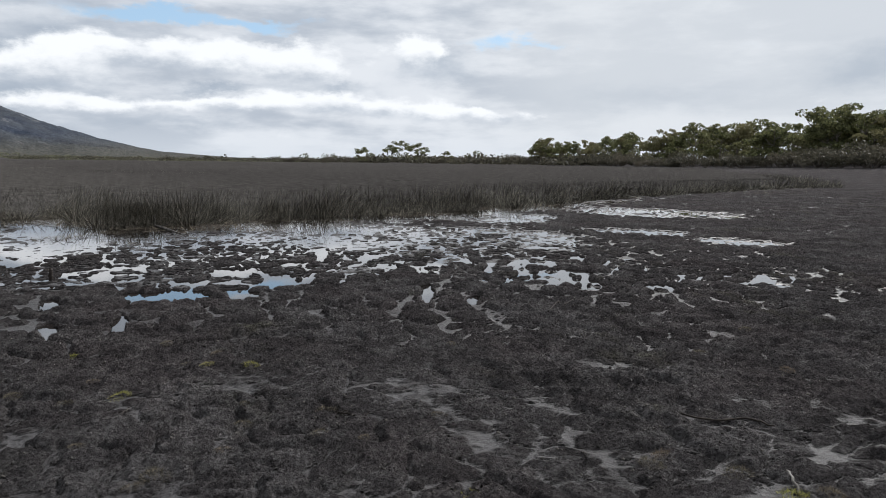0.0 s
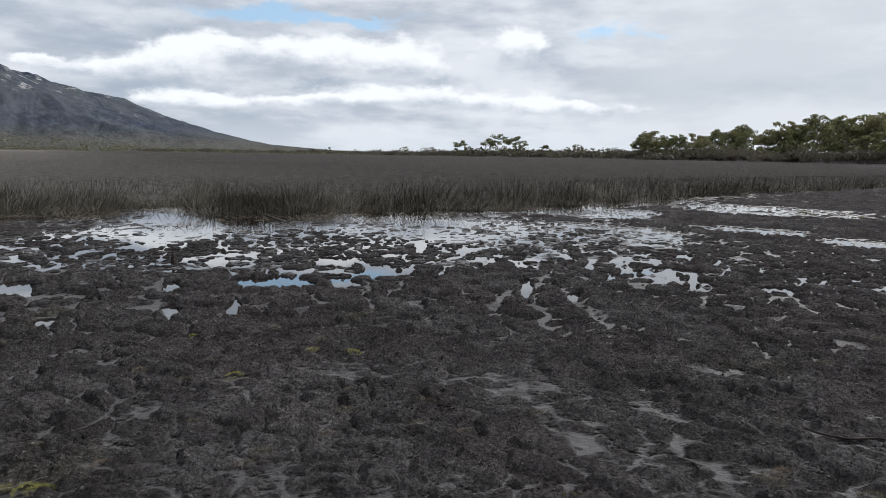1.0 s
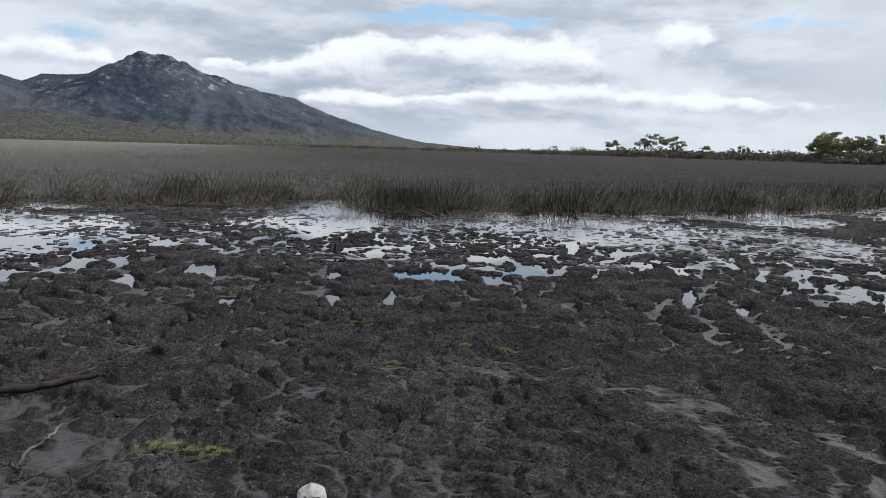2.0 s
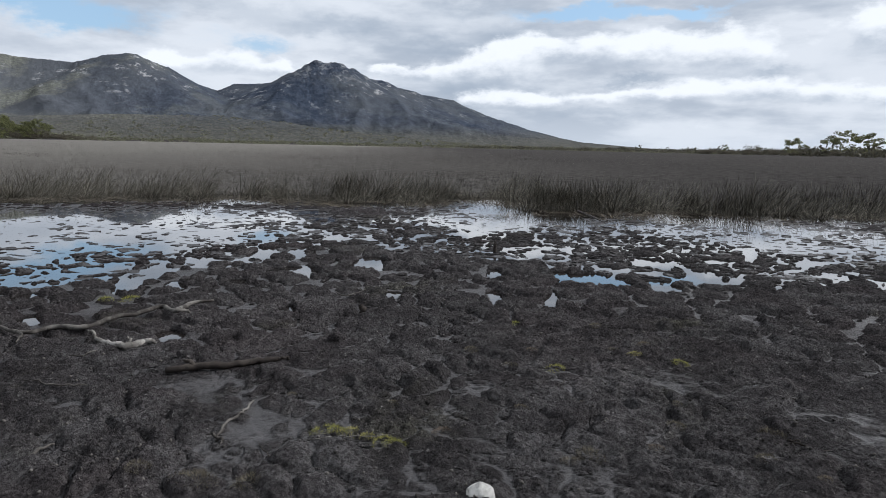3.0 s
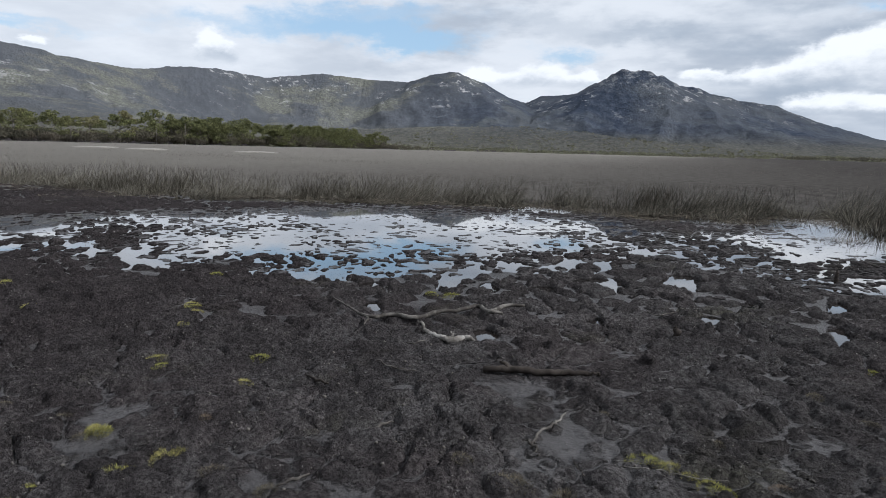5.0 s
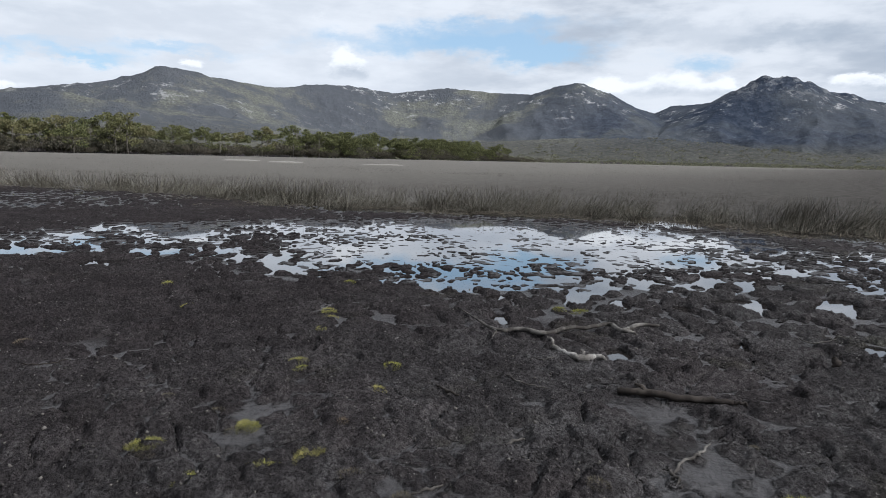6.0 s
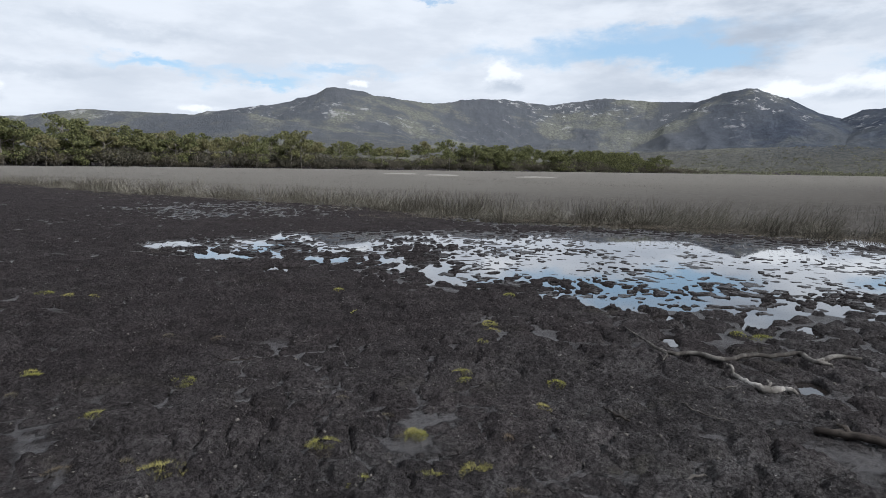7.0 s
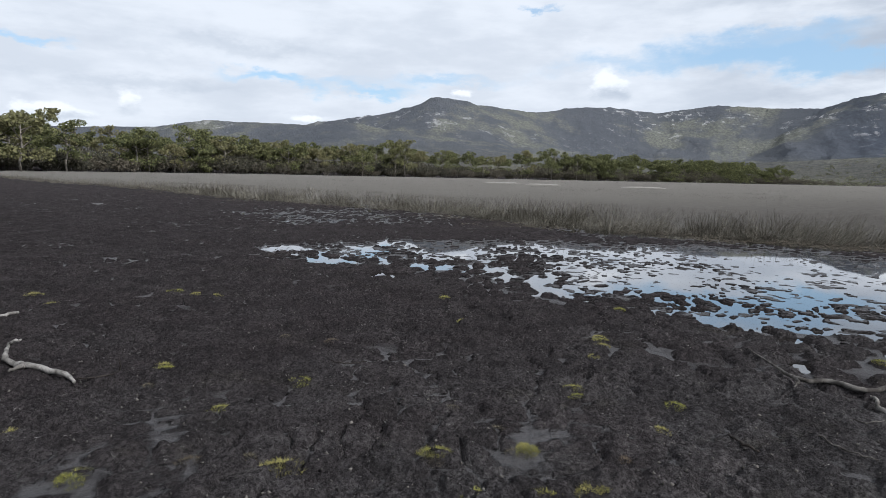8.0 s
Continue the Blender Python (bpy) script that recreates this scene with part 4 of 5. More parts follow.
def bushes(name, g, a, r, size, material, label, leaves, leaf):
    """Many low bushes, each a handful of leafy faces, on the plain and the foot of the slopes."""
    x, y = bearing(a, r)
    z = rise(x, y)
    z = np.where(a > 14, np.maximum(z, mountain_height(x, y) - 0.3), z)
    n = len(a)
    d = g.normal(0, 1, (n, leaves, 3))
    d /= np.linalg.norm(d, axis=2)[..., None]
    d[..., 2] = np.abs(d[..., 2])
    c = np.stack([x, y, z + 0.2 * size], -1)[:, None, :] + d * size[:, None, None] * np.array([1.1, 1.1, 0.8]) * g.uniform(0.5, 1, (n, leaves, 1))
    u, v = g.normal(0, 1, (n, leaves, 3)), g.normal(0, 1, (n, leaves, 3))
    q = leaf * size[:, None, None]
    u, v = u / np.linalg.norm(u, axis=2)[..., None] * q, v / np.linalg.norm(v, axis=2)[..., None] * q
    co = np.stack([c - u, c + v * 0.8, c + u, c - v * 0.8], 2).reshape(-1, 3)
    ob = new(name, mesh_from(name, co, np.arange(len(co)).reshape(-1, 4), material, True))
    tagged(ob, label, "woodland", kind="stuff")


def build_far_woods():
    """Bush below the mountains and on the low ground beside them, too far and too many to count."""
    g = np.random.default_rng(5)
    n = 10500
    a = g.uniform(10, 86, n)
    r = rim_of(a) + 6 + 1000 * g.random(n) ** 1.5
    keep = fbm(a * 0.9, r / 160, 3, 191) + g.normal(0, 0.2, n) > -0.14
    a, r = a[keep], r[keep]
    size = (0.5 + 1.6 * g.random(len(a)) ** 2 + 0.9 * np.clip(fbm(a * 1.7, r / 90, 3, 197), -0.3, 1)) * np.clip(r / 620, 0.8, 1.7)
    bushes("far_woods", g, a, r, size, FAR_BUSH, "olive-grey scrub and low woodland under the mountains", 12, 0.36)
    n = 2400
    a = g.uniform(-14, 34, n)
    r = rim_of(a) + 8 + 420 * g.random(n) ** 1.3
    size = np.interp(r - rim_of(a), [0, 160, 260], [1.25, 1.25, 0.9]) * (0.9 + 2.0 * g.random(n) ** 2 + 2.6 * np.clip(fbm(a * 0.9, r / 90, 3, 199), -0.15, 1)) * np.interp(a, [-14, 14, 24], [1.1, 1.1, 0.75])
    bushes("far_heath", g, a, r, size, SHRUB, "dark olive-brown heath on the low rise behind the marsh", 24, 0.17)


build_woods()
build_far_woods()


# ---------------------------------------------------------------- driftwood and sticks
def ground_at(px, py):
    return float(mud_height(np.array([float(px)]), np.array([float(py)]))[0])


def shift_to_eye(px, py):
    """Moves a plan point towards the camera, so that raised on the mud it still fits the view."""
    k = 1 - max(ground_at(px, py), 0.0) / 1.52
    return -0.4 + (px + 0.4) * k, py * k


def resting(points, lift):
    """Puts plan points on the mud: straight between the higher spots, as stiff wood lies."""
    zs = [max(max(ground_at(px + u, py + v) for u, v in ((0, 0), (0.05, 0), (-0.05, 0), (0, 0.05), (0, -0.05))) - 0.012, -0.005) for px, py in points]
    n = len(zs)
    keel = max(zs[0], sum(zs) / n), max(zs[-1], sum(zs) / n)
    return [Vector((px, py, max(0.6 * (keel[0] + (keel[1] - keel[0]) * i / max(n - 1, 1)) + 0.4 * zs[i], zs[i]) + lift)) for i, (px, py) in enumerate(points)]


def refine(points, radii, steps=4, jitter=0.0, seed=0):
    """A smooth line through the points (Catmull-Rom) with a little crookedness."""
    r_ = random.Random(seed)
    p = [points[0] * 2 - points[1], *points, points[-1] * 2 - points[-2]]
    out, rad = [], []
    for i in range(1, len(p) - 2):
        for k in range(steps):
            t = k / steps
            a, b, c, d = p[i - 1], p[i], p[i + 1], p[i + 2]
            q = 0.5 * (2 * b + (c - a) * t + (2 * a - 5 * b + 4 * c - d) * t * t + (3 * b - a - 3 * c + d) * t ** 3)
            out.append(q + Vector([r_.uniform(-1, 1) * jitter for _ in range(3)]))
            rad.append(radii[i - 1] * (1 - t) + radii[i] * t)
    out.append(points[-1])
    rad.append(radii[-1])
    return out, rad


def limb(points, radii, sides, seed, jitter=0.007):
    pts, rad = refine(points, radii, 5, jitter, seed)
    return tube(pts, rad, sides, 0.14, seed)


def stick(name, plan, radii, material, label, category="stick", lift=None, side=(), group="", seed=1, sides=8):
    """A piece of wood lying on the mud: a main limb and side limbs, each a mesh of its own."""
    plan = [shift_to_eye(px, py) for px, py in plan]
    base = Vector((plan[0][0], plan[0][1], ground_at(*plan[0])))
    root = new(name)
    root.matrix_basis = Matrix.Translation(base)
    radii = [0.54 * w for w in radii]
    pts = [p - base for p in resting(plan, max(radii) * 0.7 if lift is None else 0.7 * lift)]
    part("limb", joined("limb", [limb(pts, radii, sides, seed)], material), root)
    for i, (start, end, w) in enumerate(side):
        a = pts[start].copy()
        b = Vector(end) + a
        m = a.lerp(b, 0.5) + Vector((0.01, 0.015, 0.012))
        part("side_branch", joined("side_branch", [limb([a, m, b], [w, w * 0.8, w * 0.4], 6, seed + i + 5)], material), root)
    return tagged(root, label, category, group)


WOOD_GROUP = "driftwood on the mud"
stick("fallen_branch", [(-6.51, 2.03), (-6.12, 2.07), (-5.67, 2.08), (-5.61, 2.28), (-5.53, 2.48), (-5.49, 2.68), (-5.47, 2.88), (-5.51, 3.14), (-5.40, 3.22), (-5.43, 3.37), (-5.38, 3.58)],
      [0.010, 0.016, 0.028, 0.036, 0.036, 0.034, 0.034, 0.036, 0.044, 0.038, 0.022], PALE_WOOD, "long crooked grey weathered branch lying across the mud", "branch",
      side=((2, (0.22, -0.12, 0.0), 0.012), (8, (0.05, 0.10, -0.03), 0.018)), group=WOOD_GROUP, seed=3, lift=0.030)
stick("broken_stump", [(-5.15, 2.38), (-5.05, 2.41), (-4.95, 2.43), (-4.86, 2.48), (-4.81, 2.58)], [0.028, 0.036, 0.040, 0.056, 0.040], BLEACHED,
      "short bleached knotty root stub beside a puddle", "branch", side=((0, (-0.05, -0.02, 0.07), 0.016), (3, (-0.06, 0.03, 0.05), 0.014), (4, (0.06, 0.05, -0.02), 0.022)), group=WOOD_GROUP, seed=5, lift=0.020)
stick("thin_stick", [(-4.90, 2.08), (-4.88, 2.20), (-4.90, 2.34)], [0.005, 0.008, 0.007], PALE_WOOD, "thin grey stick under a root stub", group=WOOD_GROUP, seed=7)
stick("sodden_log", [(-4.06, 2.30), (-3.98, 2.44), (-3.86, 2.66), (-3.78, 2.82), (-3.72, 2.94)], [0.038, 0.046, 0.044, 0.040, 0.034], DARK_WOOD,
      "straight black waterlogged log half sunk in mud", "log", side=((1, (-0.05, -0.03, 0.04), 0.018), (4, (0.05, 0.07, -0.02), 0.012)), group=WOOD_GROUP, seed=9, lift=0.034)
stick("thin_stick", [(-4.66, 1.69), (-4.56, 1.74), (-4.46, 1.80), (-4.25, 1.89)], [0.006, 0.010, 0.010, 0.006], PALE_WOOD, "thin straight grey stick on dark mud", group=WOOD_GROUP, seed=11)
stick("short_stick", [(-4.48, 1.17), (-4.38, 1.22), (-4.26, 1.26)], [0.010, 0.017, 0.012], DARK_WOOD, "short brown stick pressed into the mud", group=WOOD_GROUP, seed=13)
stick("wood_chip", [(-3.52, 1.24), (-3.53, 1.31), (-3.54, 1.39)], [0.010, 0.018, 0.009], PALE_WOOD, "short flat grey splinter of wood", group=WOOD_GROUP, seed=15)
stick("wood_chip", [(-3.18, 0.66), (-3.20, 0.74), (-3.24, 0.83)], [0.010, 0.016, 0.008], PALE_WOOD, "split grey piece of driftwood", group=WOOD_GROUP, seed=16)
stick("forked_twig", [(-3.03, 1.95), (-3.09, 2.05), (-3.15, 2.18), (-3.19, 2.26), (-3.25, 2.36)], [0.013, 0.015, 0.016, 0.014, 0.010], PALE_WOOD,
      "crooked forked grey twig lying on silt", "twig", side=((0, (0.07, -0.03, -0.01), 0.009), (0, (-0.05, -0.02, 0.01), 0.008)), group=WOOD_GROUP, seed=17, lift=0.024)
stick("thin_twig", [(-2.82, 2.05), (-2.72, 2.01), (-2.62, 1.96)], [0.003, 0.005, 0.004], DARK_WOOD, "thin dark twig on mud", "twig", group=WOOD_GROUP, seed=19)
stick("dry_stem", [(-2.62, 2.18), (-2.54, 2.32), (-2.42, 2.46), (-2.30, 2.56)], [0.003, 0.005, 0.005, 0.003], BLEACHED, "pale dry stem lying in moss", "stem", group=WOOD_GROUP, seed=21)
stick("curled_stick", [(-4.82, 4.60), (-4.78, 4.72), (-4.72, 4.78), (-4.68, 4.90)], [0.008, 0.012, 0.012, 0.006], PALE_WOOD, "small curled grey stick near puddles", group=WOOD_GROUP, seed=23)
stick("dead_branch", [(-6.75, 14.9), (-6.40, 14.35), (-5.95, 13.8), (-5.45, 13.2)], [0.035, 0.05, 0.05, 0.03], PALE_WOOD,
      "grey dead branch propped at the foot of the sedge", "branch", side=((0, (-0.05, 0.06, 0.22), 0.03), (1, (0.2, 0.0, 0.06), 0.02)), group=WOOD_GROUP, seed=25, lift=0.06)
stick("red_stick", [(1.15, 6.62), (1.28, 6.85), (1.38, 6.95), (1.52, 7.18)], [0.010, 0.016, 0.016, 0.008], DARK_WOOD, "reddish-brown bent stick on cracked mud", group=WOOD_GROUP, seed=27)
stick("thin_stick", [(0.86, 5.84), (1.00, 5.76), (1.08, 5.66), (1.14, 5.60)], [0.006, 0.011, 0.011, 0.006], DARK_WOOD, "thin dark bent stick on mud", group=WOOD_GROUP, seed=29)
stick("forked_twig", [(-0.69, 3.61), (-0.62, 3.72), (-0.56, 3.80), (-0.43, 3.88)], [0.005, 0.008, 0.009, 0.005], DARK_WOOD, "dark forked twig on bare mud", "twig",
      side=((1, (0.07, -0.03, 0.015), 0.005),), group=WOOD_GROUP, seed=31)
stick("thin_twig", [(-1.93, 3.66), (-1.93, 3.76), (-1.96, 3.88)], [0.004, 0.006, 0.004], PALE_WOOD, "thin upright grey twig in mud", "twig", group=WOOD_GROUP, seed=33)
stick("bleached_stick", [(1.79, 3.09), (1.75, 2.96), (1.71, 2.82)], [0.009, 0.012, 0.010], BLEACHED, "short bleached straight stick beside moss", group=WOOD_GROUP, seed=35)
stick("bleached_branch", [(-5.62, -4.36), (-5.30, -4.14), (-5.10, -3.90), (-5.03, -3.74), (-4.97, -3.52), (-4.90, -3.34), (-4.82, -3.22)],
      [0.022, 0.036, 0.040, 0.040, 0.038, 0.034, 0.018], BLEACHED, "smooth white bleached branch lying on dark mud", "branch",
      side=((0, (0.02, 0.12, 0.05), 0.018), (3, (0.10, -0.06, -0.02), 0.02)), group=WOOD_GROUP, seed=37, lift=0.04)
stick("dark_twig", [(-4.86, -3.24), (-4.96, -3.12), (-5.02, -3.00)], [0.008, 0.010, 0.006], DARK_WOOD, "dark twig with an upright shoot", "twig", side=((2, (0.01, 0.0, 0.10), 0.006),), group=WOOD_GROUP, seed=39)
stick("bleached_stick", [(-6.50, -5.35), (-6.58, -5.22), (-6.64, -5.09)], [0.022, 0.034, 0.026], BLEACHED, "short thick white driftwood end", group=WOOD_GROUP, seed=41)
stick("dark_twig", [(-5.72, -1.62), (-5.70, -1.46), (-5.74, -1.30)], [0.006, 0.009, 0.006], DARK_WOOD, "straight black twig pressed in mud", "twig", group=WOOD_GROUP, seed=43)
stick("dark_twig", [(1.38, 3.86), (1.62, 3.78), (1.86, 3.72), (2.02, 3.66)], [0.007, 0.012, 0.014, 0.008], DARK_WOOD, "black root-like twig half buried in mud", "twig", group=WOOD_GROUP, seed=45)


def stake(name, px, py, height, w, label, seed):
    """A short dark stub standing up out of the mud."""
    r_ = random.Random(seed)
    pts = [Vector((0, 0, -0.08)), Vector((0.01, 0, height * 0.4)), Vector((0.02, 0.01, height * 0.8)), Vector((0.03, 0.02, height))]
    root = new(name, joined(name, [limb(pts, [w * 1.2, w, w * 0.7, w * 0.15], 7, seed)], DARK_WOOD))
    root.matrix_basis = pose(px, py, ground_at(px, py), r_.uniform(-9, 9), r_.uniform(-9, 9), r_.uniform(0, 360))
    return tagged(root, label, "stub")


stake("wooden_stub", -5.06, 8.12, 0.18, 0.026, "short black pointed stub standing in a puddle", 51)
stake("wooden_stub", -4.05, 4.18, 0.09, 0.035, "small black snapped stub in the mud", 53)


def lump(name, px, py, size, material, label, category, seed, squash=0.7, sink=0.25, angular=False):
    """A knobbly block: a rounded ball broken by noise."""
    bm = bmesh.new()
    bmesh.ops.create_icosphere(bm, subdivisions=3, radius=1.0)
    off = Vector((seed * 3.1, seed * 1.7, seed * 0.3))
    for v in bm.verts:
        k = 1 + 0.30 * noise.fractal(v.co * 1.2 + off, 1.0, 2.0, 4) + 0.14 * noise.noise(v.co * 4 + off)
        v.co = Vector((v.co.x * size * k, v.co.y * size * 0.8 * k, v.co.z * size * squash * k))
    if angular:
        r_ = random.Random(seed)
        for _ in range(9):  # broken faces
            way = Vector((r_.uniform(-1, 1), r_.uniform(-1, 1), r_.uniform(-0.2, 1))).normalized()
            cut = size * r_.uniform(0.42, 0.62)
            for v in bm.verts:
                over = v.co.dot(way) - cut
                if over > 0:
                    v.co -= way * over
    me = bpy.data.meshes.new(name)
    bm.to_mesh(me)
    bm.free()
    me.polygons.foreach_set("use_smooth", np.full(len(me.polygons), not angular))
    me.materials.append(material)
    ob = new(name, me)
    ob.matrix_basis = pose(px, py, ground_at(px, py) + size * squash * (1 - 2 * sink), 0, 0, seed * 47)
    return tagged(ob, label, category)


lump("mud_clod", -3.66, 3.44, 0.065, MUD, "round black lump of mud beside wet silt", "clod", 3)
lump("mud_clod", -4.20, 2.50, 0.038, MUD, "black lump of peat beside a log", "clod", 4)
lump("rock", -1.60, 2.27, 0.080, STONE, "pale grey angular rock half buried in mud", "rock", 6, 0.6, 0.36, True)


# ---------------------------------------------------------------- moss tufts
def tuft(seed, size, count, material, up=0.5):
    """A cushion of short spiky shoots round a low core."""
    g = np.random.default_rng(seed)
    a, rr = g.uniform(0, 6.28, count), size * np.sqrt(g.random(count))
    x, y = rr * np.cos(a) * 1.2, rr * np.sin(a) * 0.8
    keep = fbm(x * 9 / size * 0.2 + seed, y * 9 / size * 0.2, 2, seed) > -0.25
    x, y, a, rr = x[keep], y[keep], a[keep], rr[keep]
    n = len(x)
    z = 0.30 * size * (1 - (rr / size) ** 2) - 0.02
    co, faces = blades(x, y, z, size * up * g.uniform(0.35, 0.9, n), np.full(n, 0.024 * size) * g.uniform(0.6, 1.3, n), g.uniform(0.1, 0.9, n), a + g.normal(0, 0.8, n), g.uniform(0, 0.8, n), 2)
    root = new("moss_tuft", mesh_from("moss_tuft", co, faces, material, True))
    return root


def build_moss():
    green = [tuft(600 + i, 0.072, 520, MOSS, 0.36) for i in range(3)]
    dry = [tuft(620 + i, 0.066, 420, DRY_MOSS, 0.42) for i in range(3)]
    spots = [
        (-2.93, 4.96, 0.9), (-2.16, 4.16, 1.0), (-1.44, 4.70, 0.9), (-1.77, 4.71, 0.7), (0.14, 2.81, 0.8), (1.66, 2.80, 1.3), (-3.76, -1.33, 1.5), (-3.65, -0.34, 1.0),
        (-3.66, 0.02, 1.1), (-3.74, 0.25, 1.2), (-4.95, 0.98, 0.8), (-5.15, 0.34, 0.8), (-4.49, 0.77, 0.9), (-4.02, -0.56, 1.1), (-4.12, -0.06, 0.9), (-5.12, -1.66, 0.8),
        (-5.21, -2.75, 0.9), (-3.45, -2.28, 1.1), (-3.36, -1.67, 1.1), (-7.27, -5.20, 1.5), (-6.18, 3.21, 1.5), (-6.30, 3.05, 1.1), (-2.64, 2.35, 1.0), (-2.57, 2.37, 0.9), (-2.51, 2.41, 1.0), (-2.32, 2.46, 1.0), (-2.25, 2.45, 0.8), (-2.44, 2.46, 0.6),
        (-6.06, 0.59, 0.8), (-6.55, 0.73, 0.9), (-7.40, -0.60, 1.0), (-8.36, -0.87, 1.1),
    ]
    western = [
        (-7.80, -5.82, 1.2), (-7.38, -5.29, 1.2), (-8.07, -4.18, 1.2), (-8.19, -3.98, 1.2), (-8.10, -3.65, 1.2), (-3.52, -2.31, 1.0), (-4.00, -3.03, 1.0), (-5.21, -2.76, 1.0), (-6.66, 0.74, 1.1), (-8.52, -0.90, 1.2), (-7.95, 1.15, 1.2), (-5.19, -1.69, 1.0), (-4.51, -2.01, 1.0), (-5.28, -2.80, 1.0), (-4.04, -0.56, 1.0), (-4.13, -0.04, 1.0), (-5.21, 0.33, 1.0), (-5.02, 0.99, 1.0), (-6.63, 0.74, 1.1), (-4.09, -0.04, 1.0), (-3.76, 0.28, 0.9),
    ]
    brown = [
        (-0.72, 3.92, 1.1), (1.87, 2.83, 1.2), (-1.40, 2.97, 1.2), (1.22, 3.27, 1.2), (1.10, 3.12, 1.0), (1.55, 3.10, 1.1), (-4.08, -0.10, 0.9), (-4.10, 0.48, 0.9), (-4.47, -0.21, 0.8),
        (-3.14, 0.60, 1.0), (-4.89, -2.70, 0.8), (-3.84, -1.88, 0.9), (-2.72, 1.62, 1.4), (-2.50, 1.75, 1.2), (-3.05, 1.55, 0.9), (2.6, 4.6, 0.9), (2.2, 5.2, 0.9), (2.9, 5.9, 1.0),
        (-2.72, 3.90, 0.9), (-2.42, 3.97, 0.7), (-1.71, 3.62, 0.7), (-1.97, 3.31, 0.6), (-2.14, 2.72, 0.8), (-2.57, 2.83, 0.7), (-1.45, 2.84, 0.7), (-3.14, 2.55, 0.6), (-2.44, 4.32, 0.6),
        (-2.25, 5.09, 0.9), (-1.95, 4.74, 0.6), (-1.80, 5.00, 0.8), (-1.15, 3.58, 0.8), (-0.68, 3.43, 0.7), (-1.23, 3.89, 0.5), (-1.16, 3.25, 0.6), (0.10, 5.29, 0.7), (-0.01, 3.76, 0.7),
        (-0.42, 3.40, 0.6), (-6.25, -1.74, 0.9), (-4.70, -0.51, 0.6), (-3.98, -0.55, 1.1), (-3.89, -1.56, 0.9), (-3.44, 0.42, 0.9), (-6.30, -2.19, 0.8),
    ]
    for proto, rows, label, group in ((green, spots + western, "small yellow-green spiky moss tuft on mud", "moss tufts"), (dry, brown, "small pale straw-brown dried moss tuft on mud", "dried moss tufts")):
        for i, (px, py, s) in enumerate(rows):
            px, py = shift_to_eye(px, py)
            m = pose(px, py, ground_at(px, py) + 0.020, 0, 0, i * 77) @ Matrix.Diagonal((s, s, s, 1))
            ob = proto[i] if i < 3 else copy_thing(proto[i % 3], m)
            ob.matrix_basis = m
            tagged(ob, label, "moss", group)


build_moss()


# ---------------------------------------------------------------- tussocks along the sedge front, litter, crumbs
def tussock(seed, height, count):
    g = np.random.default_rng(seed)
    a, rr = g.uniform(0, 6.28, count), 0.28 * np.sqrt(g.random(count))
    x, y = rr * np.cos(a), rr * np.sin(a)
    co, faces = blades(x, y, np.full(count, -0.05), height * g.uniform(0.55, 1.15, count), g.uniform(0.006, 0.012, count),
                       0.15 + 1.1 * rr + np.abs(g.normal(0, 0.15, count)), a + g.normal(0, 0.5, count), np.abs(g.normal(1.0, 0.6, count)), 4)
    return new("sedge_tussock", mesh_from("sedge_tussock", co, faces, SEDGE, True))


def build_tussocks():
    protos = [tussock(700 + i, h, 270) for i, h in enumerate((0.62, 0.75, 0.55, 0.68))]
    random.seed(23)
    i = 0
    for (ax, ay), (bx, by) in zip(SHORE[3:-2], SHORE[4:-1]):
        long = math.hypot(bx - ax, by - ay)
        steps = max(1, int(long / (1.1 if math.hypot(ax, ay) < 26 else 2.6)))
        for k in range(steps):
            t = (k + random.uniform(0.1, 0.9)) / steps
            px, py = ax + (bx - ax) * t + random.uniform(-0.5, 0.5), ay + (by - ay) * t + random.uniform(-0.5, 0.5)
            s = random.uniform(0.6, 1.1) * (1.35 if math.hypot(px + 6.4, py - 15.4) < 2.2 else 1.0)
            m = pose(px, py, max(ground_at(px, py), -0.03), 0, 0, random.uniform(0, 360)) @ Matrix.Diagonal((s, s, s * random.uniform(0.8, 1.1), 1))
            ob = protos[i] if i < 4 else copy_thing(protos[i % 4], m)
            ob.matrix_basis = m
            tagged(ob, "drooping grey-brown sedge tussock at the water's edge", "sedge", "sedge tussocks along the water")
            i += 1


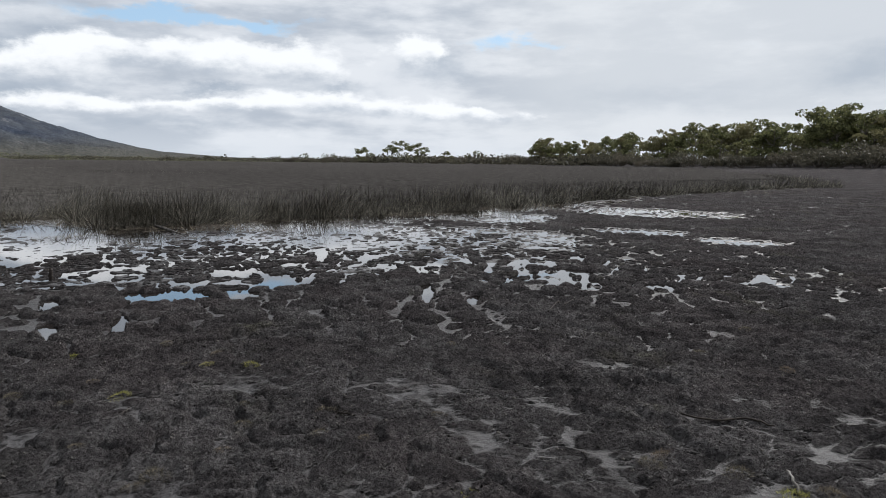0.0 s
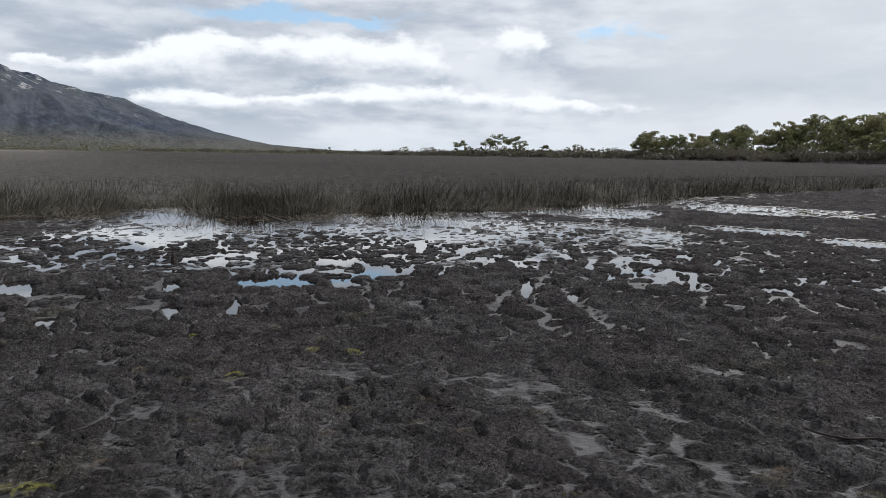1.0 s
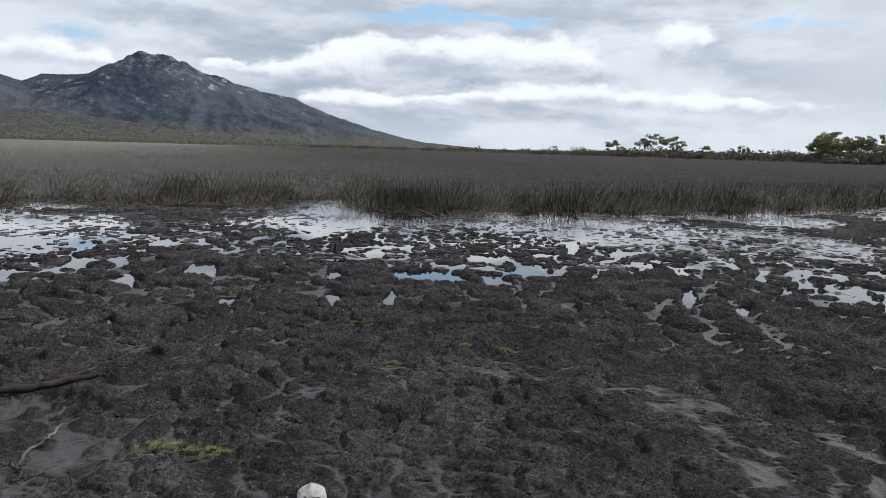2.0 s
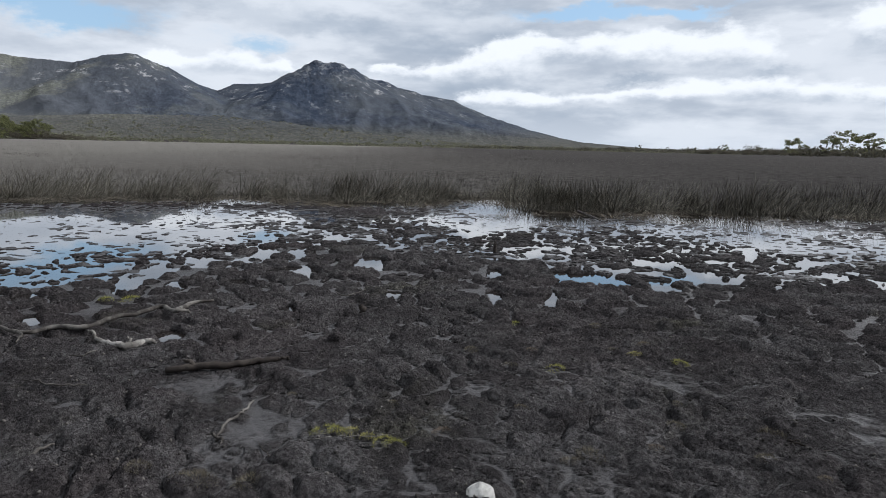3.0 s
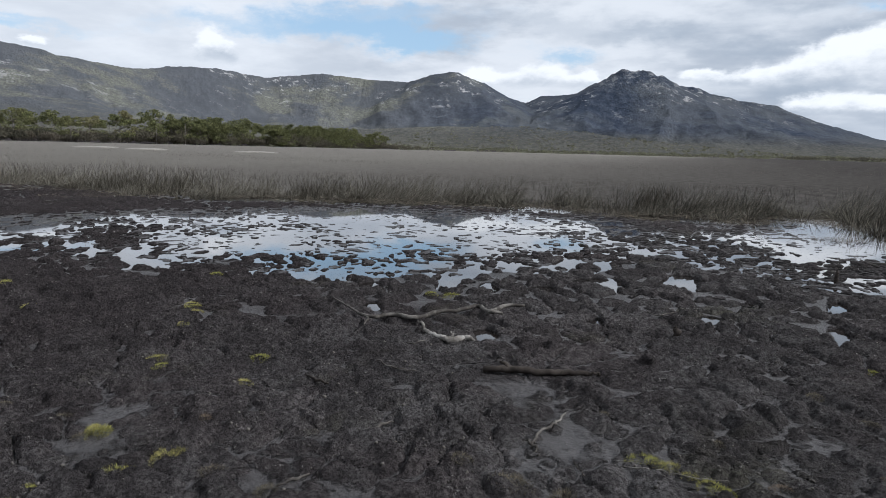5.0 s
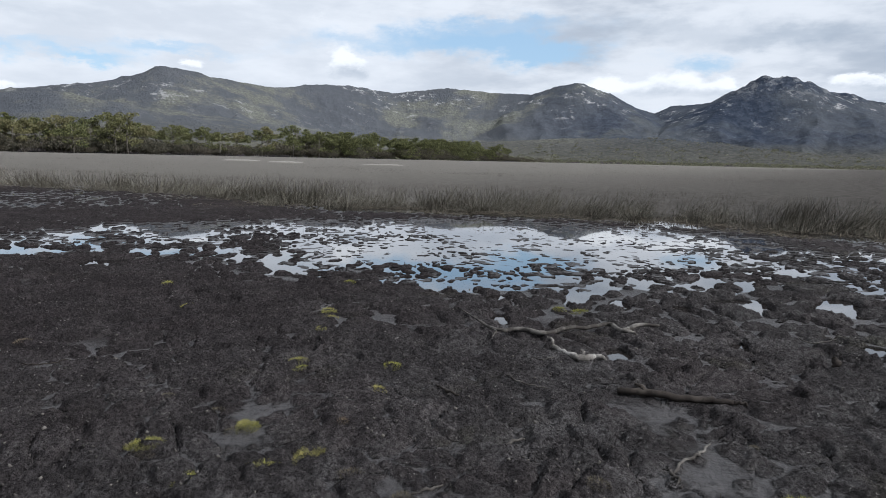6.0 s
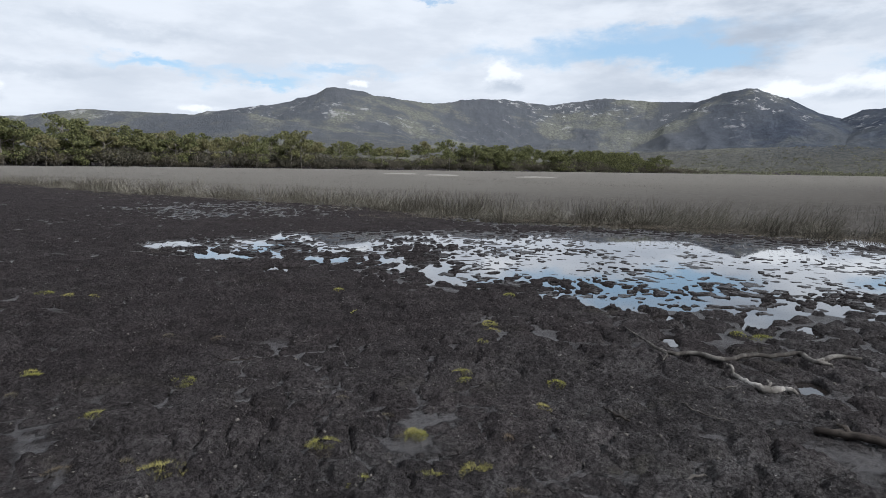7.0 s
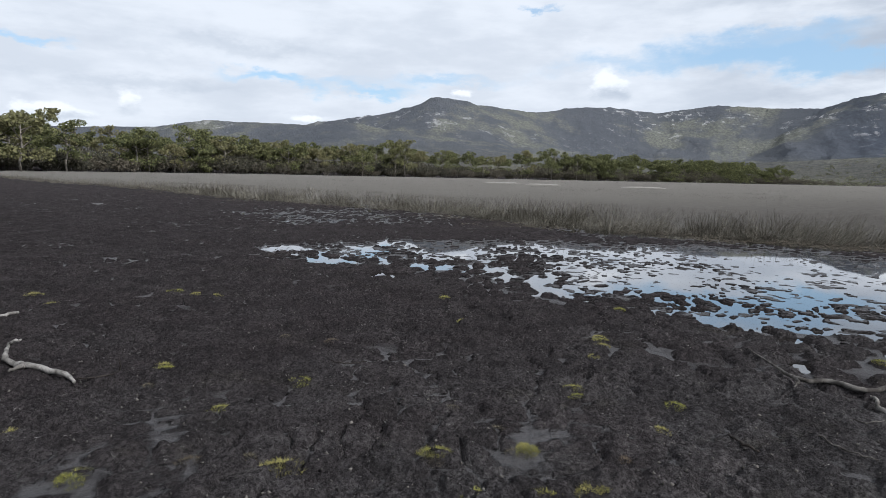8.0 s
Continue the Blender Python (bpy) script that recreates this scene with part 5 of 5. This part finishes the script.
def build_litter():
    """Dead blades afloat and lying in front of the sedge."""
    g = np.random.default_rng(31)
    n = 220000
    az = g.uniform(-40, 130, n)
    r = g.uniform(11, 50, n)
    x, y = bearing(az, r)
    sd = shore_distance(x, y)
    mat = fbm(x * 0.8, y * 0.8, 3, 171) + 0.4 * fbm(x * 3, y * 3, 2, 173)
    keep = (sd > -0.3) & (sd < 3.4) & (mat > -0.15 + 0.30 * np.clip(sd - 0.4, 0, 9))
    x, y = x[keep], y[keep]
    n = len(x)
    z = np.maximum(mud_height(x, y), 0.0) + g.uniform(0.002, 0.02, n)
    co, faces = blades(x, y, z, g.uniform(0.12, 0.6, n), g.uniform(0.012, 0.03, n), g.uniform(1.45, 1.58, n), g.uniform(0, 6.28, n), np.zeros(n), 1)
    ob = new("reed_litter", mesh_from("reed_litter", co, faces, LITTER, True))
    tagged(ob, "dead brown sedge litter floating along the shore", "litter", kind="stuff")


def build_crumbs():
    """Small crumbs and dried tips strewn over the near mud."""
    g = np.random.default_rng(37)
    n = 9000
    az, r = g.uniform(-42, 138, n), 2.2 * np.exp(g.random(n) * 1.75)
    x, y = bearing(az, r)
    keep = fbm(x * 1.3, y * 1.3, 3, 181) + g.normal(0, 0.25, n) > -0.05
    x, y = x[keep], y[keep]
    z = mud_height(x, y)
    keep = z > 0.02
    x, y, z = x[keep], y[keep], z[keep]
    n = len(x)
    s = g.uniform(0.004, 0.011, n)
    base = np.array([(1, 0, 0), (-1, 0, 0), (0, 1, 0), (0, -1, 0), (0, 0, 1), (0, 0, -1)], float)
    tri = np.array([(0, 2, 4), (2, 1, 4), (1, 3, 4), (3, 0, 4), (2, 0, 5), (1, 2, 5), (3, 1, 5), (0, 3, 5)])
    p = base[None] * g.uniform(0.6, 1.5, (n, 6, 1)) + g.normal(0, 0.2, (n, 6, 3))
    co = np.stack([x, y, z + 0.3 * s], -1)[:, None] + p * s[:, None, None]
    faces = (np.arange(n)[:, None, None] * 6 + tri[None]).reshape(-1, 3)
    ob = new("mud_crumbs", mesh_from("mud_crumbs", co.reshape(-1, 3), faces, CRUMB))
    tagged(ob, "dry crumbs of peat and grit on the mud", "crumbs", kind="stuff")


build_tussocks()
build_litter()
build_crumbs()
